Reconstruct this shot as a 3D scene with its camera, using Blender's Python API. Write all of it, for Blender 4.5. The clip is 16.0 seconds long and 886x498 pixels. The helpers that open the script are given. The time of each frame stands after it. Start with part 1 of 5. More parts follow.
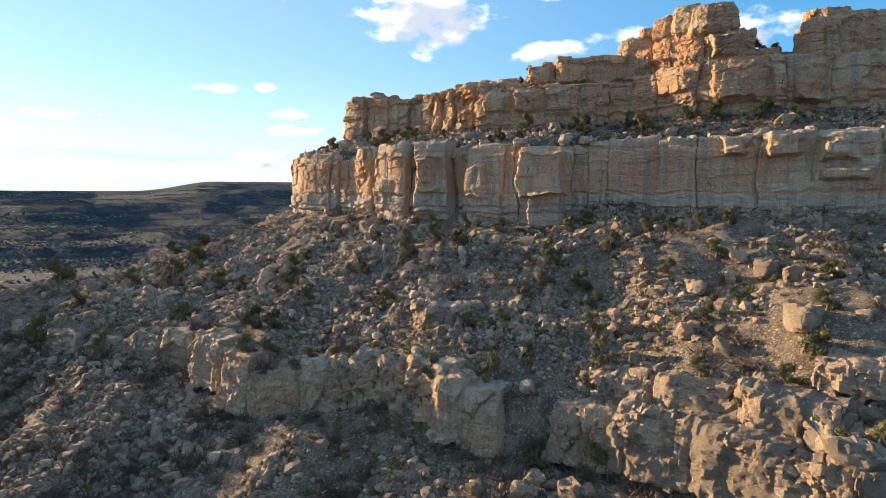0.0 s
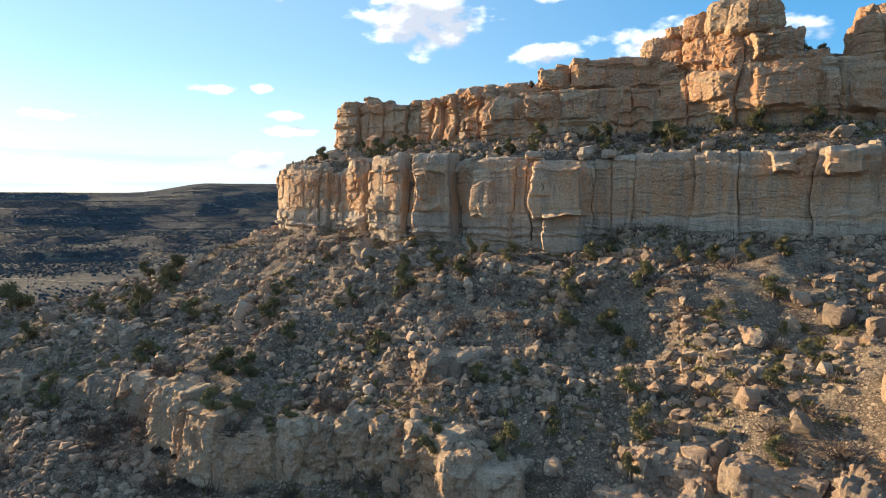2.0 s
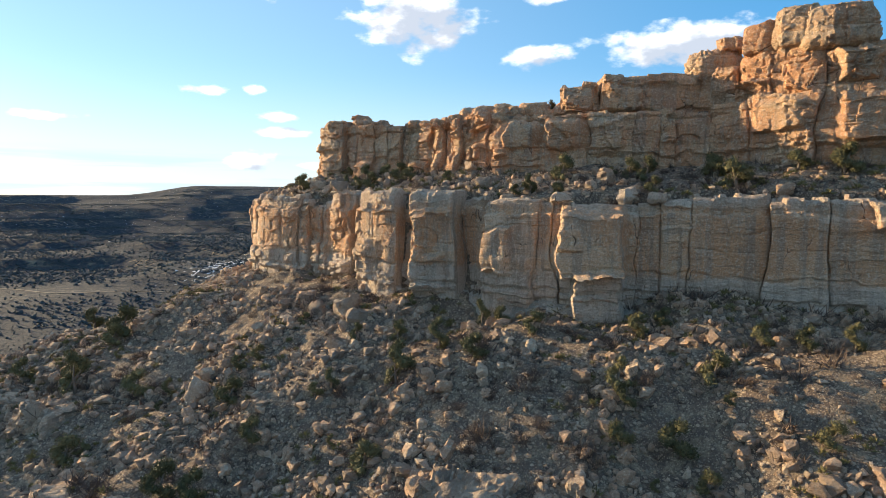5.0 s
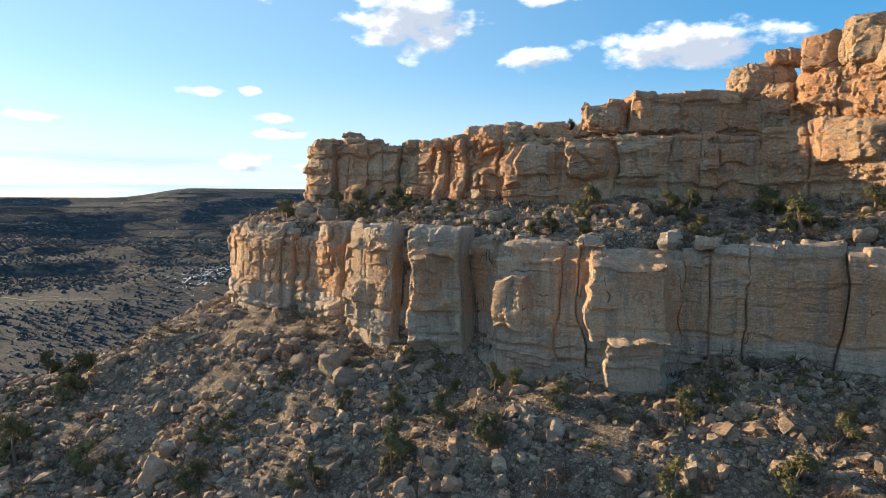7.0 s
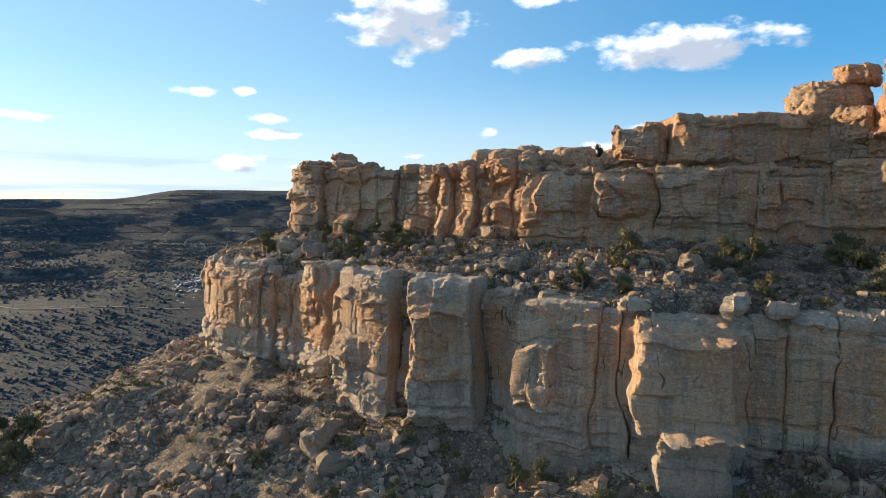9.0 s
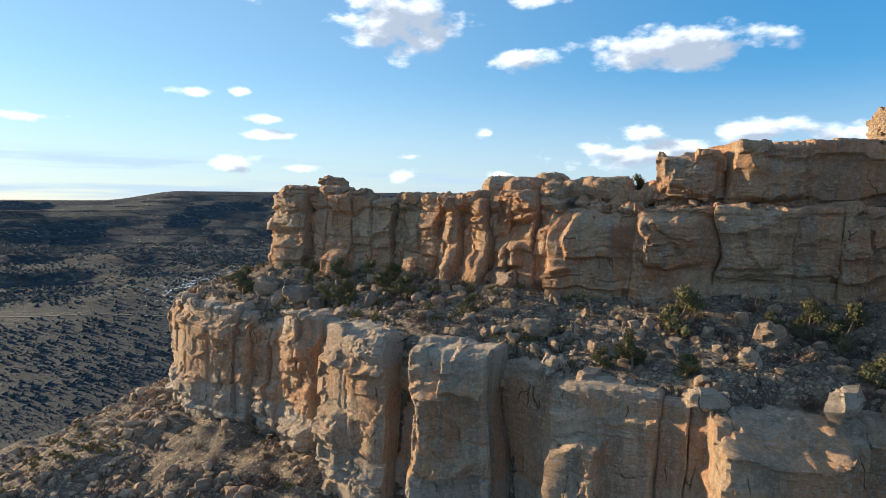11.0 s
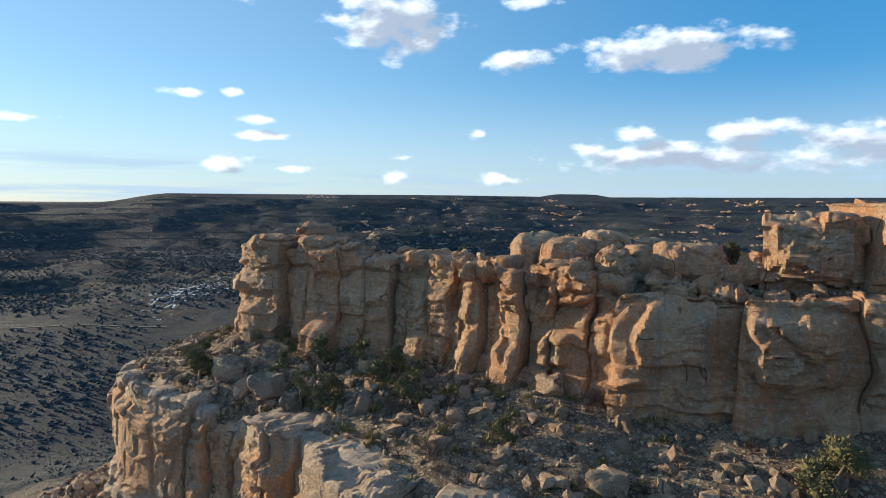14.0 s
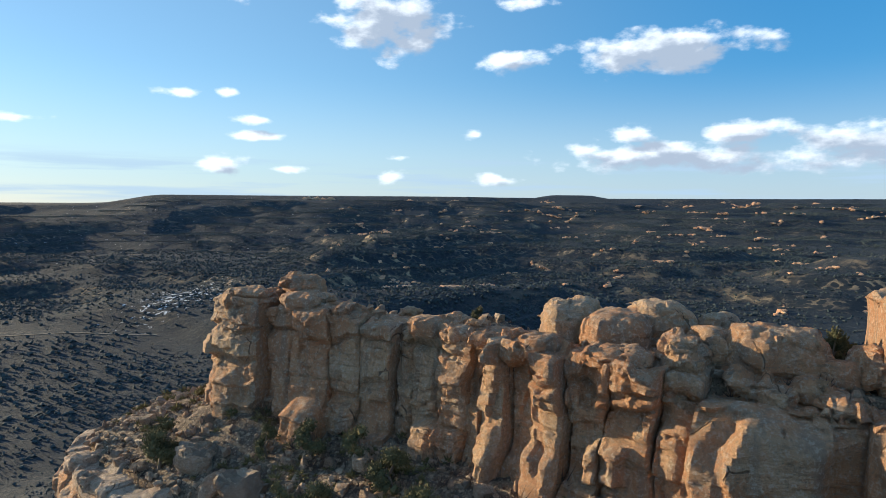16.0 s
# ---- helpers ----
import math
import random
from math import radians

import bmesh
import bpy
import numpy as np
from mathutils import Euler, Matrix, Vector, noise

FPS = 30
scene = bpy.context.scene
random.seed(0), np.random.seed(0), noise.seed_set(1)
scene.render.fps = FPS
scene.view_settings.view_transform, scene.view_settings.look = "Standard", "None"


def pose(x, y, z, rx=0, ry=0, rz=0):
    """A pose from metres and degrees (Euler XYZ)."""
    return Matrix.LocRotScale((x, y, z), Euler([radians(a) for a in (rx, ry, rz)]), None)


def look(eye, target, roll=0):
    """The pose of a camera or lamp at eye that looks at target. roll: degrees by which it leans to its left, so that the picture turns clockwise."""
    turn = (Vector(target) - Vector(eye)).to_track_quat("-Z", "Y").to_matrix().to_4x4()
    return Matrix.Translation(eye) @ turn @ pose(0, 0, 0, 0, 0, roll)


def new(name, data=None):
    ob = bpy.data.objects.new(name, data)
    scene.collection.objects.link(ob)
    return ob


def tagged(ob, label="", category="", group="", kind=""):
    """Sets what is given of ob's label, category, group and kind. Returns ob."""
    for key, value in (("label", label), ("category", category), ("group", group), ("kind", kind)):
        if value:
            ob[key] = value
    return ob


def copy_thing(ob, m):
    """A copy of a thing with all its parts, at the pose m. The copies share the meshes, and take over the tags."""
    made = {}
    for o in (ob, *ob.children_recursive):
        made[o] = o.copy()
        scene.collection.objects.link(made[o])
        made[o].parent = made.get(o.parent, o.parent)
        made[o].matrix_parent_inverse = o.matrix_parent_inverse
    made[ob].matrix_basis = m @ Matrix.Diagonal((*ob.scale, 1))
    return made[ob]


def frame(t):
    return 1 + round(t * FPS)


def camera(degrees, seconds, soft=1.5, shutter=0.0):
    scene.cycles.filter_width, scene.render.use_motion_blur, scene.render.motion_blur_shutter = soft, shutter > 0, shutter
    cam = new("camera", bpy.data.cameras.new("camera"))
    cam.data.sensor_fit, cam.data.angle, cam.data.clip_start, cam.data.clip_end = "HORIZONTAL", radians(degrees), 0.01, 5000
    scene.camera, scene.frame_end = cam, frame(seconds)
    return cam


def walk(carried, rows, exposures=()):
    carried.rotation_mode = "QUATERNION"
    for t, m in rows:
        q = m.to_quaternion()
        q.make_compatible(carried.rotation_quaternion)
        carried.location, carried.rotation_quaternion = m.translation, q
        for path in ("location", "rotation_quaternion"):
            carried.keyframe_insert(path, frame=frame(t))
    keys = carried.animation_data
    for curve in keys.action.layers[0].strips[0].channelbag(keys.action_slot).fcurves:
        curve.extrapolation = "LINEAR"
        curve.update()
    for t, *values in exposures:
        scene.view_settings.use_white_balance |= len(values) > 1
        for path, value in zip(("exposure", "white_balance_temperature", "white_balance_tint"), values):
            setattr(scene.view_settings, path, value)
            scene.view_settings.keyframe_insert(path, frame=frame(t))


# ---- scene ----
cam = camera(72.0, 16.0, soft=0.5)
METRES, EYE, TILT, LEAN, TURN = 100.0, 40.0, -5.0, 0.0, 0.0
ROWS = [
    (0.0, 0.0, 0.0, 0.0, -0.0, 0.0, -0.0),
    (0.5, -0.0019, 0.0319, 0.0098, -0.06, 0.04, -0.01),
    (1.0, -0.0041, 0.0641, 0.0197, -0.14, 0.07, -0.02),
    (1.5, -0.0065, 0.0959, 0.0296, -0.23, 0.1, -0.03),
    (2.0, -0.0086, 0.1278, 0.0402, -0.32, 0.14, -0.05),
    (2.5, -0.0108, 0.1594, 0.052, -0.43, 0.17, -0.05),
    (3.0, -0.0128, 0.1903, 0.0652, -0.52, 0.18, -0.06),
    (3.5, -0.0149, 0.2211, 0.0782, -0.62, 0.22, -0.08),
    (4.0, -0.0171, 0.2514, 0.0914, -0.73, 0.24, -0.09),
    (6.5, -0.0274, 0.4019, 0.1569, -1.26, 0.4, -0.11),
    (7.0, -0.0293, 0.4317, 0.1702, -1.35, 0.43, -0.11),
    (7.5, -0.0313, 0.4616, 0.1835, -1.46, 0.44, -0.11),
    (8.0, -0.0335, 0.4915, 0.197, -1.58, 0.46, -0.1),
    (8.5, -0.0354, 0.5215, 0.2103, -1.68, 0.47, -0.09),
    (9.0, -0.0378, 0.5512, 0.2233, -1.82, 0.5, -0.11),
    (11.5, -0.0479, 0.6957, 0.2824, -2.37, 0.56, -0.1),
    (12.0, -0.05, 0.7224, 0.2935, -2.48, 0.57, -0.1),
    (12.5, -0.0521, 0.7486, 0.3043, -2.59, 0.58, -0.09),
    (13.0, -0.0539, 0.7743, 0.3149, -2.69, 0.61, -0.09),
    (13.5, -0.0559, 0.7995, 0.3256, -2.78, 0.62, -0.06),
    (14.0, -0.0578, 0.8242, 0.3362, -2.88, 0.63, -0.04),
    (14.5, -0.0595, 0.8485, 0.3469, -2.96, 0.66, -0.05),
    (15.0, -0.0612, 0.8726, 0.3581, -3.07, 0.66, -0.02),
    (15.5, -0.0633, 0.8965, 0.3704, -3.18, 0.67, -0.0),
    (16.0, -0.065, 0.9203, 0.3834, -3.28, 0.67, -0.0),
]
walk(cam, [(t, pose(0, 0, EYE, TILT, LEAN, TURN) @ pose(METRES * x, METRES * y, METRES * z, 90 + pitch, roll, yaw)) for t, x, y, z, yaw, pitch, roll in ROWS], [(0.0, 1.15, 6500, 10), (4.0, 1.12, 6500, 10), (8.0, 0.97, 6350, 9), (12.0, 0.72, 5950, 7), (16.0, 0.65, 5850, 6)])

# ---- light ----
SUN_LEFT, SUN_UP = 30.0, 10.0          # degrees ahead of the -x axis, degrees above the horizon
sun_way = Vector((-math.cos(radians(SUN_LEFT)) * math.cos(radians(SUN_UP)), math.sin(radians(SUN_LEFT)) * math.cos(radians(SUN_UP)), math.sin(radians(SUN_UP))))
sun = new("sun", bpy.data.lights.new("sun", "SUN"))
sun.data.energy, sun.data.angle, sun.data.color = 5.0, radians(0.6), (1.0, 0.76, 0.46)
sun.matrix_world = look((0, 0, 300), Vector((0, 0, 300)) - sun_way)
SKY = 0.13


def link(tree, a, b):
    tree.links.new(a, b)


def math_node(tree, op, a, b=None, c=None, clamp=False):
    n = tree.nodes.new("ShaderNodeMath")
    n.operation, n.use_clamp = op, clamp
    for i, v in enumerate((a, b, c)):
        if v is None:
            continue
        if isinstance(v, (int, float)):
            n.inputs[i].default_value = v
        else:
            tree.links.new(v, n.inputs[i])
    return n.outputs[0]


def vec_node(tree, op, a, b=None):
    n = tree.nodes.new("ShaderNodeVectorMath")
    n.operation = op
    for i, v in enumerate((a, b)):
        if v is None:
            continue
        if isinstance(v, (tuple, list)):
            n.inputs[i].default_value = v
        else:
            tree.links.new(v, n.inputs[i])
    return n.outputs["Value"] if op == "LENGTH" else n.outputs["Vector"]


def smooth(tree, v, lo, hi, a=0.0, b=1.0):
    n = tree.nodes.new("ShaderNodeMapRange")
    n.interpolation_type = "SMOOTHSTEP"
    tree.links.new(v, n.inputs["Value"])
    for key, x in (("From Min", lo), ("From Max", hi), ("To Min", a), ("To Max", b)):
        n.inputs[key].default_value = x
    return n.outputs["Result"]


def noise_node(tree, vec, scale, detail=4.0, rough=0.55):
    n = tree.nodes.new("ShaderNodeTexNoise")
    tree.links.new(vec, n.inputs["Vector"])
    n.inputs["Scale"].default_value, n.inputs["Detail"].default_value, n.inputs["Roughness"].default_value = scale, detail, rough
    return n.outputs["Fac"]


def mix(tree, fac, a, b, kind="MIX"):
    n = tree.nodes.new("ShaderNodeMix")
    n.data_type, n.blend_type = "RGBA", kind
    for i, v in ((0, fac), (6, a), (7, b)):
        if isinstance(v, (int, float)):
            n.inputs[i].default_value = v
        elif isinstance(v, (tuple, list)):
            n.inputs[i].default_value = (*v, 1.0)
        else:
            tree.links.new(v, n.inputs[i])
    return n.outputs[2]


# azimuth, height, half width, half height in degrees, weight
CLOUDS = [
    (-1.7, 15.8, 5.7, 2.9, 1.0), (9.4, 12.7, 3.4, 0.9, 0.8), (22.5, 13.0, 8.3, 1.9, 1.0), (24.0, 4.2, 11.0, 1.5, 0.85), (20.0, 6.2, 3.2, 1.0, 0.8), (29.5, 5.9, 4.5, 1.0, 0.8),
    (-15.2, 17.4, 1.6, 0.8, 0.8), (10.5, 17.6, 2.8, 0.6, 0.8), (-19.7, 9.3, 2.1, 0.5, 0.8), (-16.1, 9.5, 1.1, 0.45, 0.8),
    (-13.6, 7.3, 2.3, 0.45, 0.7), (-13.3, 5.8, 2.5, 0.45, 0.8), (-16.6, 3.4, 2.0, 1.1, 0.8), (-11.3, 3.0, 1.8, 0.35, 0.7),
    (-31.5, 6.4, 2.0, 0.35, 0.6), (6.3, 6.3, 1.0, 0.45, 0.7), (-1.7, 2.4, 1.5, 0.8, 0.7), (8.1, 2.1, 2.2, 0.6, 0.7),
    (-1.1, 4.1, 1.3, 0.3, 0.6), (38.0, 4.6, 9.0, 1.7, 0.9),
]


def cloud_density():
    g = bpy.data.node_groups.new("cloud_density", "ShaderNodeTree")
    g.interface.new_socket("place", in_out="INPUT", socket_type="NodeSocketVector")
    g.interface.new_socket("density", in_out="OUTPUT", socket_type="NodeSocketFloat")
    start, end = g.nodes.new("NodeGroupInput"), g.nodes.new("NodeGroupOutput")
    place, best = start.outputs[0], None
    for az, el, w, h, weight in CLOUDS:
        d = vec_node(g, "LENGTH", vec_node(g, "MULTIPLY", vec_node(g, "SUBTRACT", place, (az, el, 0)), (1 / w, 1 / h, 0)))
        d = math_node(g, "MULTIPLY_ADD", d, -weight, weight)
        best = d if best is None else math_node(g, "MAXIMUM", best, d)
    billow = noise_node(g, vec_node(g, "MULTIPLY", place, (0.3, 0.55, 1)), 1.0, 6.0, 0.54)
    total = math_node(g, "ADD", best, math_node(g, "MULTIPLY_ADD", billow, 2.4, -1.25))
    g.links.new(math_node(g, "MAXIMUM", total, -1.0), end.inputs[0])
    return g


world = bpy.data.worlds.new("sky")
scene.world = world
world.use_nodes = True
wt = world.node_tree
wt.nodes.clear()
sky = wt.nodes.new("ShaderNodeTexSky")
sky.sky_type, sky.sun_disc = "NISHITA", False
sky.sun_elevation, sky.sun_rotation = radians(SUN_UP), math.atan2(sun_way.x, sun_way.y)
sky.altitude, sky.air_density, sky.dust_density, sky.ozone_density = 1500, 1.0, 0.5, 1.2
coord = wt.nodes.new("ShaderNodeTexCoord")
split = wt.nodes.new("ShaderNodeSeparateXYZ")
link(wt, coord.outputs["Generated"], split.inputs[0])
azimuth = math_node(wt, "MULTIPLY", math_node(wt, "ARCTAN2", split.outputs[0], split.outputs[1]), 180 / math.pi)
height = math_node(wt, "MULTIPLY", math_node(wt, "ARCSINE", split.outputs[2]), 180 / math.pi)
join = wt.nodes.new("ShaderNodeCombineXYZ")
link(wt, azimuth, join.inputs[0])
link(wt, height, join.inputs[1])
group = cloud_density()
dens = []
for shift in ((0, 0, 0), (-1.3, 0.9, 0)):
    n = wt.nodes.new("ShaderNodeGroup")
    n.node_tree = group
    link(wt, vec_node(wt, "ADD", join.outputs[0], shift), n.inputs[0])
    dens.append(n.outputs[0])
cover = smooth(wt, dens[0], -0.12, 0.5, 0.0, 0.97)
grey = smooth(wt, dens[1], -0.25, 0.5)
cloud = mix(wt, grey, (6.0, 6.0, 6.0), (2.5, 2.75, 3.2))
veil = smooth(wt, height, 12.0, 0.5, 0.0, 0.62)
vivid = wt.nodes.new("ShaderNodeHueSaturation")
vivid.inputs["Saturation"].default_value = 1.25
link(wt, mix(wt, 1.0, sky.outputs[0], (0.88, 0.95, 1.02), "MULTIPLY"), vivid.inputs["Color"])
sunward = wt.nodes.new("ShaderNodeVectorMath")
sunward.operation = "DOT_PRODUCT"
link(wt, coord.outputs["Generated"], sunward.inputs[0])
sunward.inputs[1].default_value = (-math.cos(radians(SUN_LEFT)), math.sin(radians(SUN_LEFT)), 0.0)
pale = mix(wt, smooth(wt, sunward.outputs["Value"], -0.15, 0.85), (0.22, 1.5, 3.15), (1.9, 2.7, 3.3))
clear = mix(wt, veil, mix(wt, 0.5, vivid.outputs[0], pale), (3.1, 3.5, 3.9))
band = wt.nodes.new("ShaderNodeTexNoise")
link(wt, vec_node(wt, "MULTIPLY", join.outputs[0], (0.045, 0.75, 0)), band.inputs["Vector"])
band.inputs["Scale"].default_value, band.inputs["Detail"].default_value, band.inputs["Roughness"].default_value = 1.0, 5.0, 0.55
low_down = math_node(wt, "MULTIPLY", smooth(wt, height, 4.6, 3.0), smooth(wt, height, -0.2, 0.6))
stripe = math_node(wt, "MULTIPLY", smooth(wt, band.outputs["Fac"], 0.47, 0.62, 0.0, 0.75), low_down)
clear = mix(wt, stripe, clear, (2.7, 3.4, 4.1))
# unseen broken cloud added round the rest of the sky as warm fill light
aside = math_node(wt, "MAXIMUM", smooth(wt, math_node(wt, "ABSOLUTE", azimuth), 46.0, 75.0), smooth(wt, height, 26.0, 40.0))
field = noise_node(wt, vec_node(wt, "MULTIPLY", coord.outputs["Generated"], (1.0, 1.0, 1.6)), 3.2, 6, 0.6)
rest = math_node(wt, "MULTIPLY", math_node(wt, "MULTIPLY", smooth(wt, field, 0.45, 0.61, 0.0, 0.42), aside), smooth(wt, height, 1.0, 8.0))
final = mix(wt, cover, mix(wt, rest, clear, (4.6, 4.1, 4.1)), cloud)
back = wt.nodes.new("ShaderNodeBackground")
back.inputs["Strength"].default_value = SKY
link(wt, final, back.inputs["Color"])
out = wt.nodes.new("ShaderNodeOutputWorld")
link(wt, back.outputs[0], out.inputs[0])


# ---- materials ----
def material(name, rough=0.9):
    m = bpy.data.materials.new(name)
    m.use_nodes = True
    t = m.node_tree
    t.nodes.clear()
    shader, end = t.nodes.new("ShaderNodeBsdfPrincipled"), t.nodes.new("ShaderNodeOutputMaterial")
    shader.inputs["Roughness"].default_value = rough
    shader.inputs["Specular IOR Level"].default_value = 0.25
    t.links.new(shader.outputs[0], end.inputs[0])
    return m, t, shader


def bump(t, shader, height, strength, distance):
    n = t.nodes.new("ShaderNodeBump")
    n.inputs["Strength"].default_value, n.inputs["Distance"].default_value = strength, distance
    t.links.new(height, n.inputs["Height"])
    t.links.new(n.outputs[0], shader.inputs["Normal"])


def position(t):
    return t.nodes.new("ShaderNodeNewGeometry").outputs["Position"]


def sandstone(name, pale, warm, rust, grey_amount, spread=0.0, foot=None):
    m, t, shader = material(name, 0.92)
    p = position(t)
    rnd = t.nodes.new("ShaderNodeObjectInfo").outputs["Random"]
    island = t.nodes.new("ShaderNodeNewGeometry").outputs["Random Per Island"]
    swing = t.nodes.new("ShaderNodeTexNoise")
    t.links.new(p, swing.inputs["Vector"])
    swing.inputs["Scale"].default_value = 0.25
    bent = vec_node(t, "ADD", p, vec_node(t, "MULTIPLY", swing.outputs["Color"], (0.0, 0.0, 1.6)))
    beds = noise_node(t, vec_node(t, "MULTIPLY", bent, (0.04, 0.04, 1.0)), 0.6, 5, 0.6)
    lines = noise_node(t, vec_node(t, "MULTIPLY", bent, (0.1, 0.1, 1.0)), 4.0, 4, 0.6)
    patch = noise_node(t, p, 0.16, 6, 0.62)
    streak = noise_node(t, vec_node(t, "MULTIPLY", p, (1.0, 1.0, 0.06)), 0.9, 6, 0.66)
    varnish = noise_node(t, vec_node(t, "MULTIPLY", p, (1.0, 1.0, 0.22)), 0.45, 5, 0.6)
    blotch = noise_node(t, p, 0.8, 6, 0.7)
    grain = noise_node(t, p, 3.5, 9, 0.8)
    pits = noise_node(t, vec_node(t, "MULTIPLY", p, (1.0, 1.0, 1.8)), 1.6, 7, 0.75)
    tone = math_node(t, "ADD", math_node(t, "MULTIPLY", rnd, 0.14), math_node(t, "MULTIPLY", island, 0.1))
    c = mix(t, smooth(t, beds, 0.4, 0.6), pale, warm)
    c = mix(t, smooth(t, math_node(t, "ADD", tone, patch), 0.5, 0.7), c, rust)
    if foot:
        up = t.nodes.new("ShaderNodeSeparateXYZ")
        t.links.new(bent, up.inputs[0])
        c = mix(t, smooth(t, up.outputs[2], 41.4, 40.4, 0.0, 0.8), c, foot)
        c = mix(t, smooth(t, up.outputs[2], 48.4, 49.4, 0.0, 0.6), c, foot)
    c = mix(t, smooth(t, streak, 0.47, 0.62, 0.0, grey_amount), c, (0.36, 0.275, 0.205))
    c = mix(t, smooth(t, varnish, 0.56, 0.66, 0.0, 0.55), c, (0.4, 0.27, 0.175))
    c = mix(t, smooth(t, blotch, 0.54, 0.7, 0.0, 0.45), c, (0.66, 0.56, 0.42))
    # dark bedding lines, with thin ledge shadows put into the colour
    c = mix(t, smooth(t, lines, 0.35, 0.41, 0.45, 0.0), c, (0.36, 0.265, 0.185))
    c = mix(t, smooth(t, grain, 0.41, 0.46, 0.45, 0.0), c, (0.36, 0.27, 0.19))
    c = mix(t, smooth(t, grain, 0.52, 0.58, 0.0, 0.5), c, (0.78, 0.66, 0.5))
    speck = noise_node(t, p, 7.0, 5, 0.8)
    c = mix(t, smooth(t, speck, 0.35, 0.41, 0.55, 0.0), c, (0.22, 0.165, 0.12))
    c = mix(t, smooth(t, pits, 0.3, 0.38, 0.7, 0.0), c, (0.15, 0.105, 0.075))
    crack = t.nodes.new("ShaderNodeTexVoronoi")
    crack.feature = "DISTANCE_TO_EDGE"
    crack.inputs["Scale"].default_value = 0.33
    t.links.new(vec_node(t, "ADD", vec_node(t, "MULTIPLY", p, (1.0, 1.0, 0.3)), vec_node(t, "MULTIPLY", swing.outputs["Color"], (2.5, 2.5, 2.5))), crack.inputs["Vector"])
    gap = math_node(t, "MULTIPLY", smooth(t, crack.outputs["Distance"], 0.004, 0.014, 1.0, 0.0), smooth(t, noise_node(t, p, 0.35, 3, 0.6), 0.56, 0.62))
    c = mix(t, math_node(t, "MULTIPLY", gap, 0.7), c, (0.08, 0.058, 0.04))
    if spread:
        each = math_node(t, "FRACT", math_node(t, "ADD", rnd, island))
        c = mix(t, smooth(t, each, 0.3, 1.0, 0.0, 0.7), c, (0.22, 0.17, 0.13))
    t.links.new(c, shader.inputs["Base Color"])
    h = math_node(t, "ADD", math_node(t, "MULTIPLY", grain, 0.7), math_node(t, "MULTIPLY", beds, 0.8))
    h = math_node(t, "ADD", h, math_node(t, "MULTIPLY", pits, 0.9))
    h = math_node(t, "SUBTRACT", h, math_node(t, "MULTIPLY", gap, 0.6))
    h = math_node(t, "ADD", h, math_node(t, "MULTIPLY", noise_node(t, vec_node(t, "MULTIPLY", p, (1.0, 1.0, 1.5)), 5.5, 5, 0.7), 0.55))
    bump(t, shader, math_node(t, "ADD", h, math_node(t, "MULTIPLY", lines, 0.5)), 1.0, 0.4)
    return m


ROCK_LOW = sandstone("pale_sandstone", (0.71, 0.535, 0.375), (0.7, 0.455, 0.27), (0.69, 0.37, 0.19), 0.65, foot=(0.6, 0.505, 0.4))
ROCK_LEDGE = sandstone("ledge_sandstone", (0.6, 0.475, 0.34), (0.58, 0.41, 0.26), (0.57, 0.35, 0.205), 0.5)
ROCK_HIGH = sandstone("orange_sandstone", (0.69, 0.47, 0.285), (0.66, 0.395, 0.215), (0.63, 0.315, 0.155), 0.55)
SHALE = sandstone("grey_shale", (0.5, 0.455, 0.38), (0.46, 0.415, 0.34), (0.44, 0.375, 0.3), 0.3)
ROCK_LOOSE = sandstone("fallen_sandstone", (0.67, 0.51, 0.355), (0.59, 0.425, 0.285), (0.55, 0.35, 0.22), 0.38, 1.0)


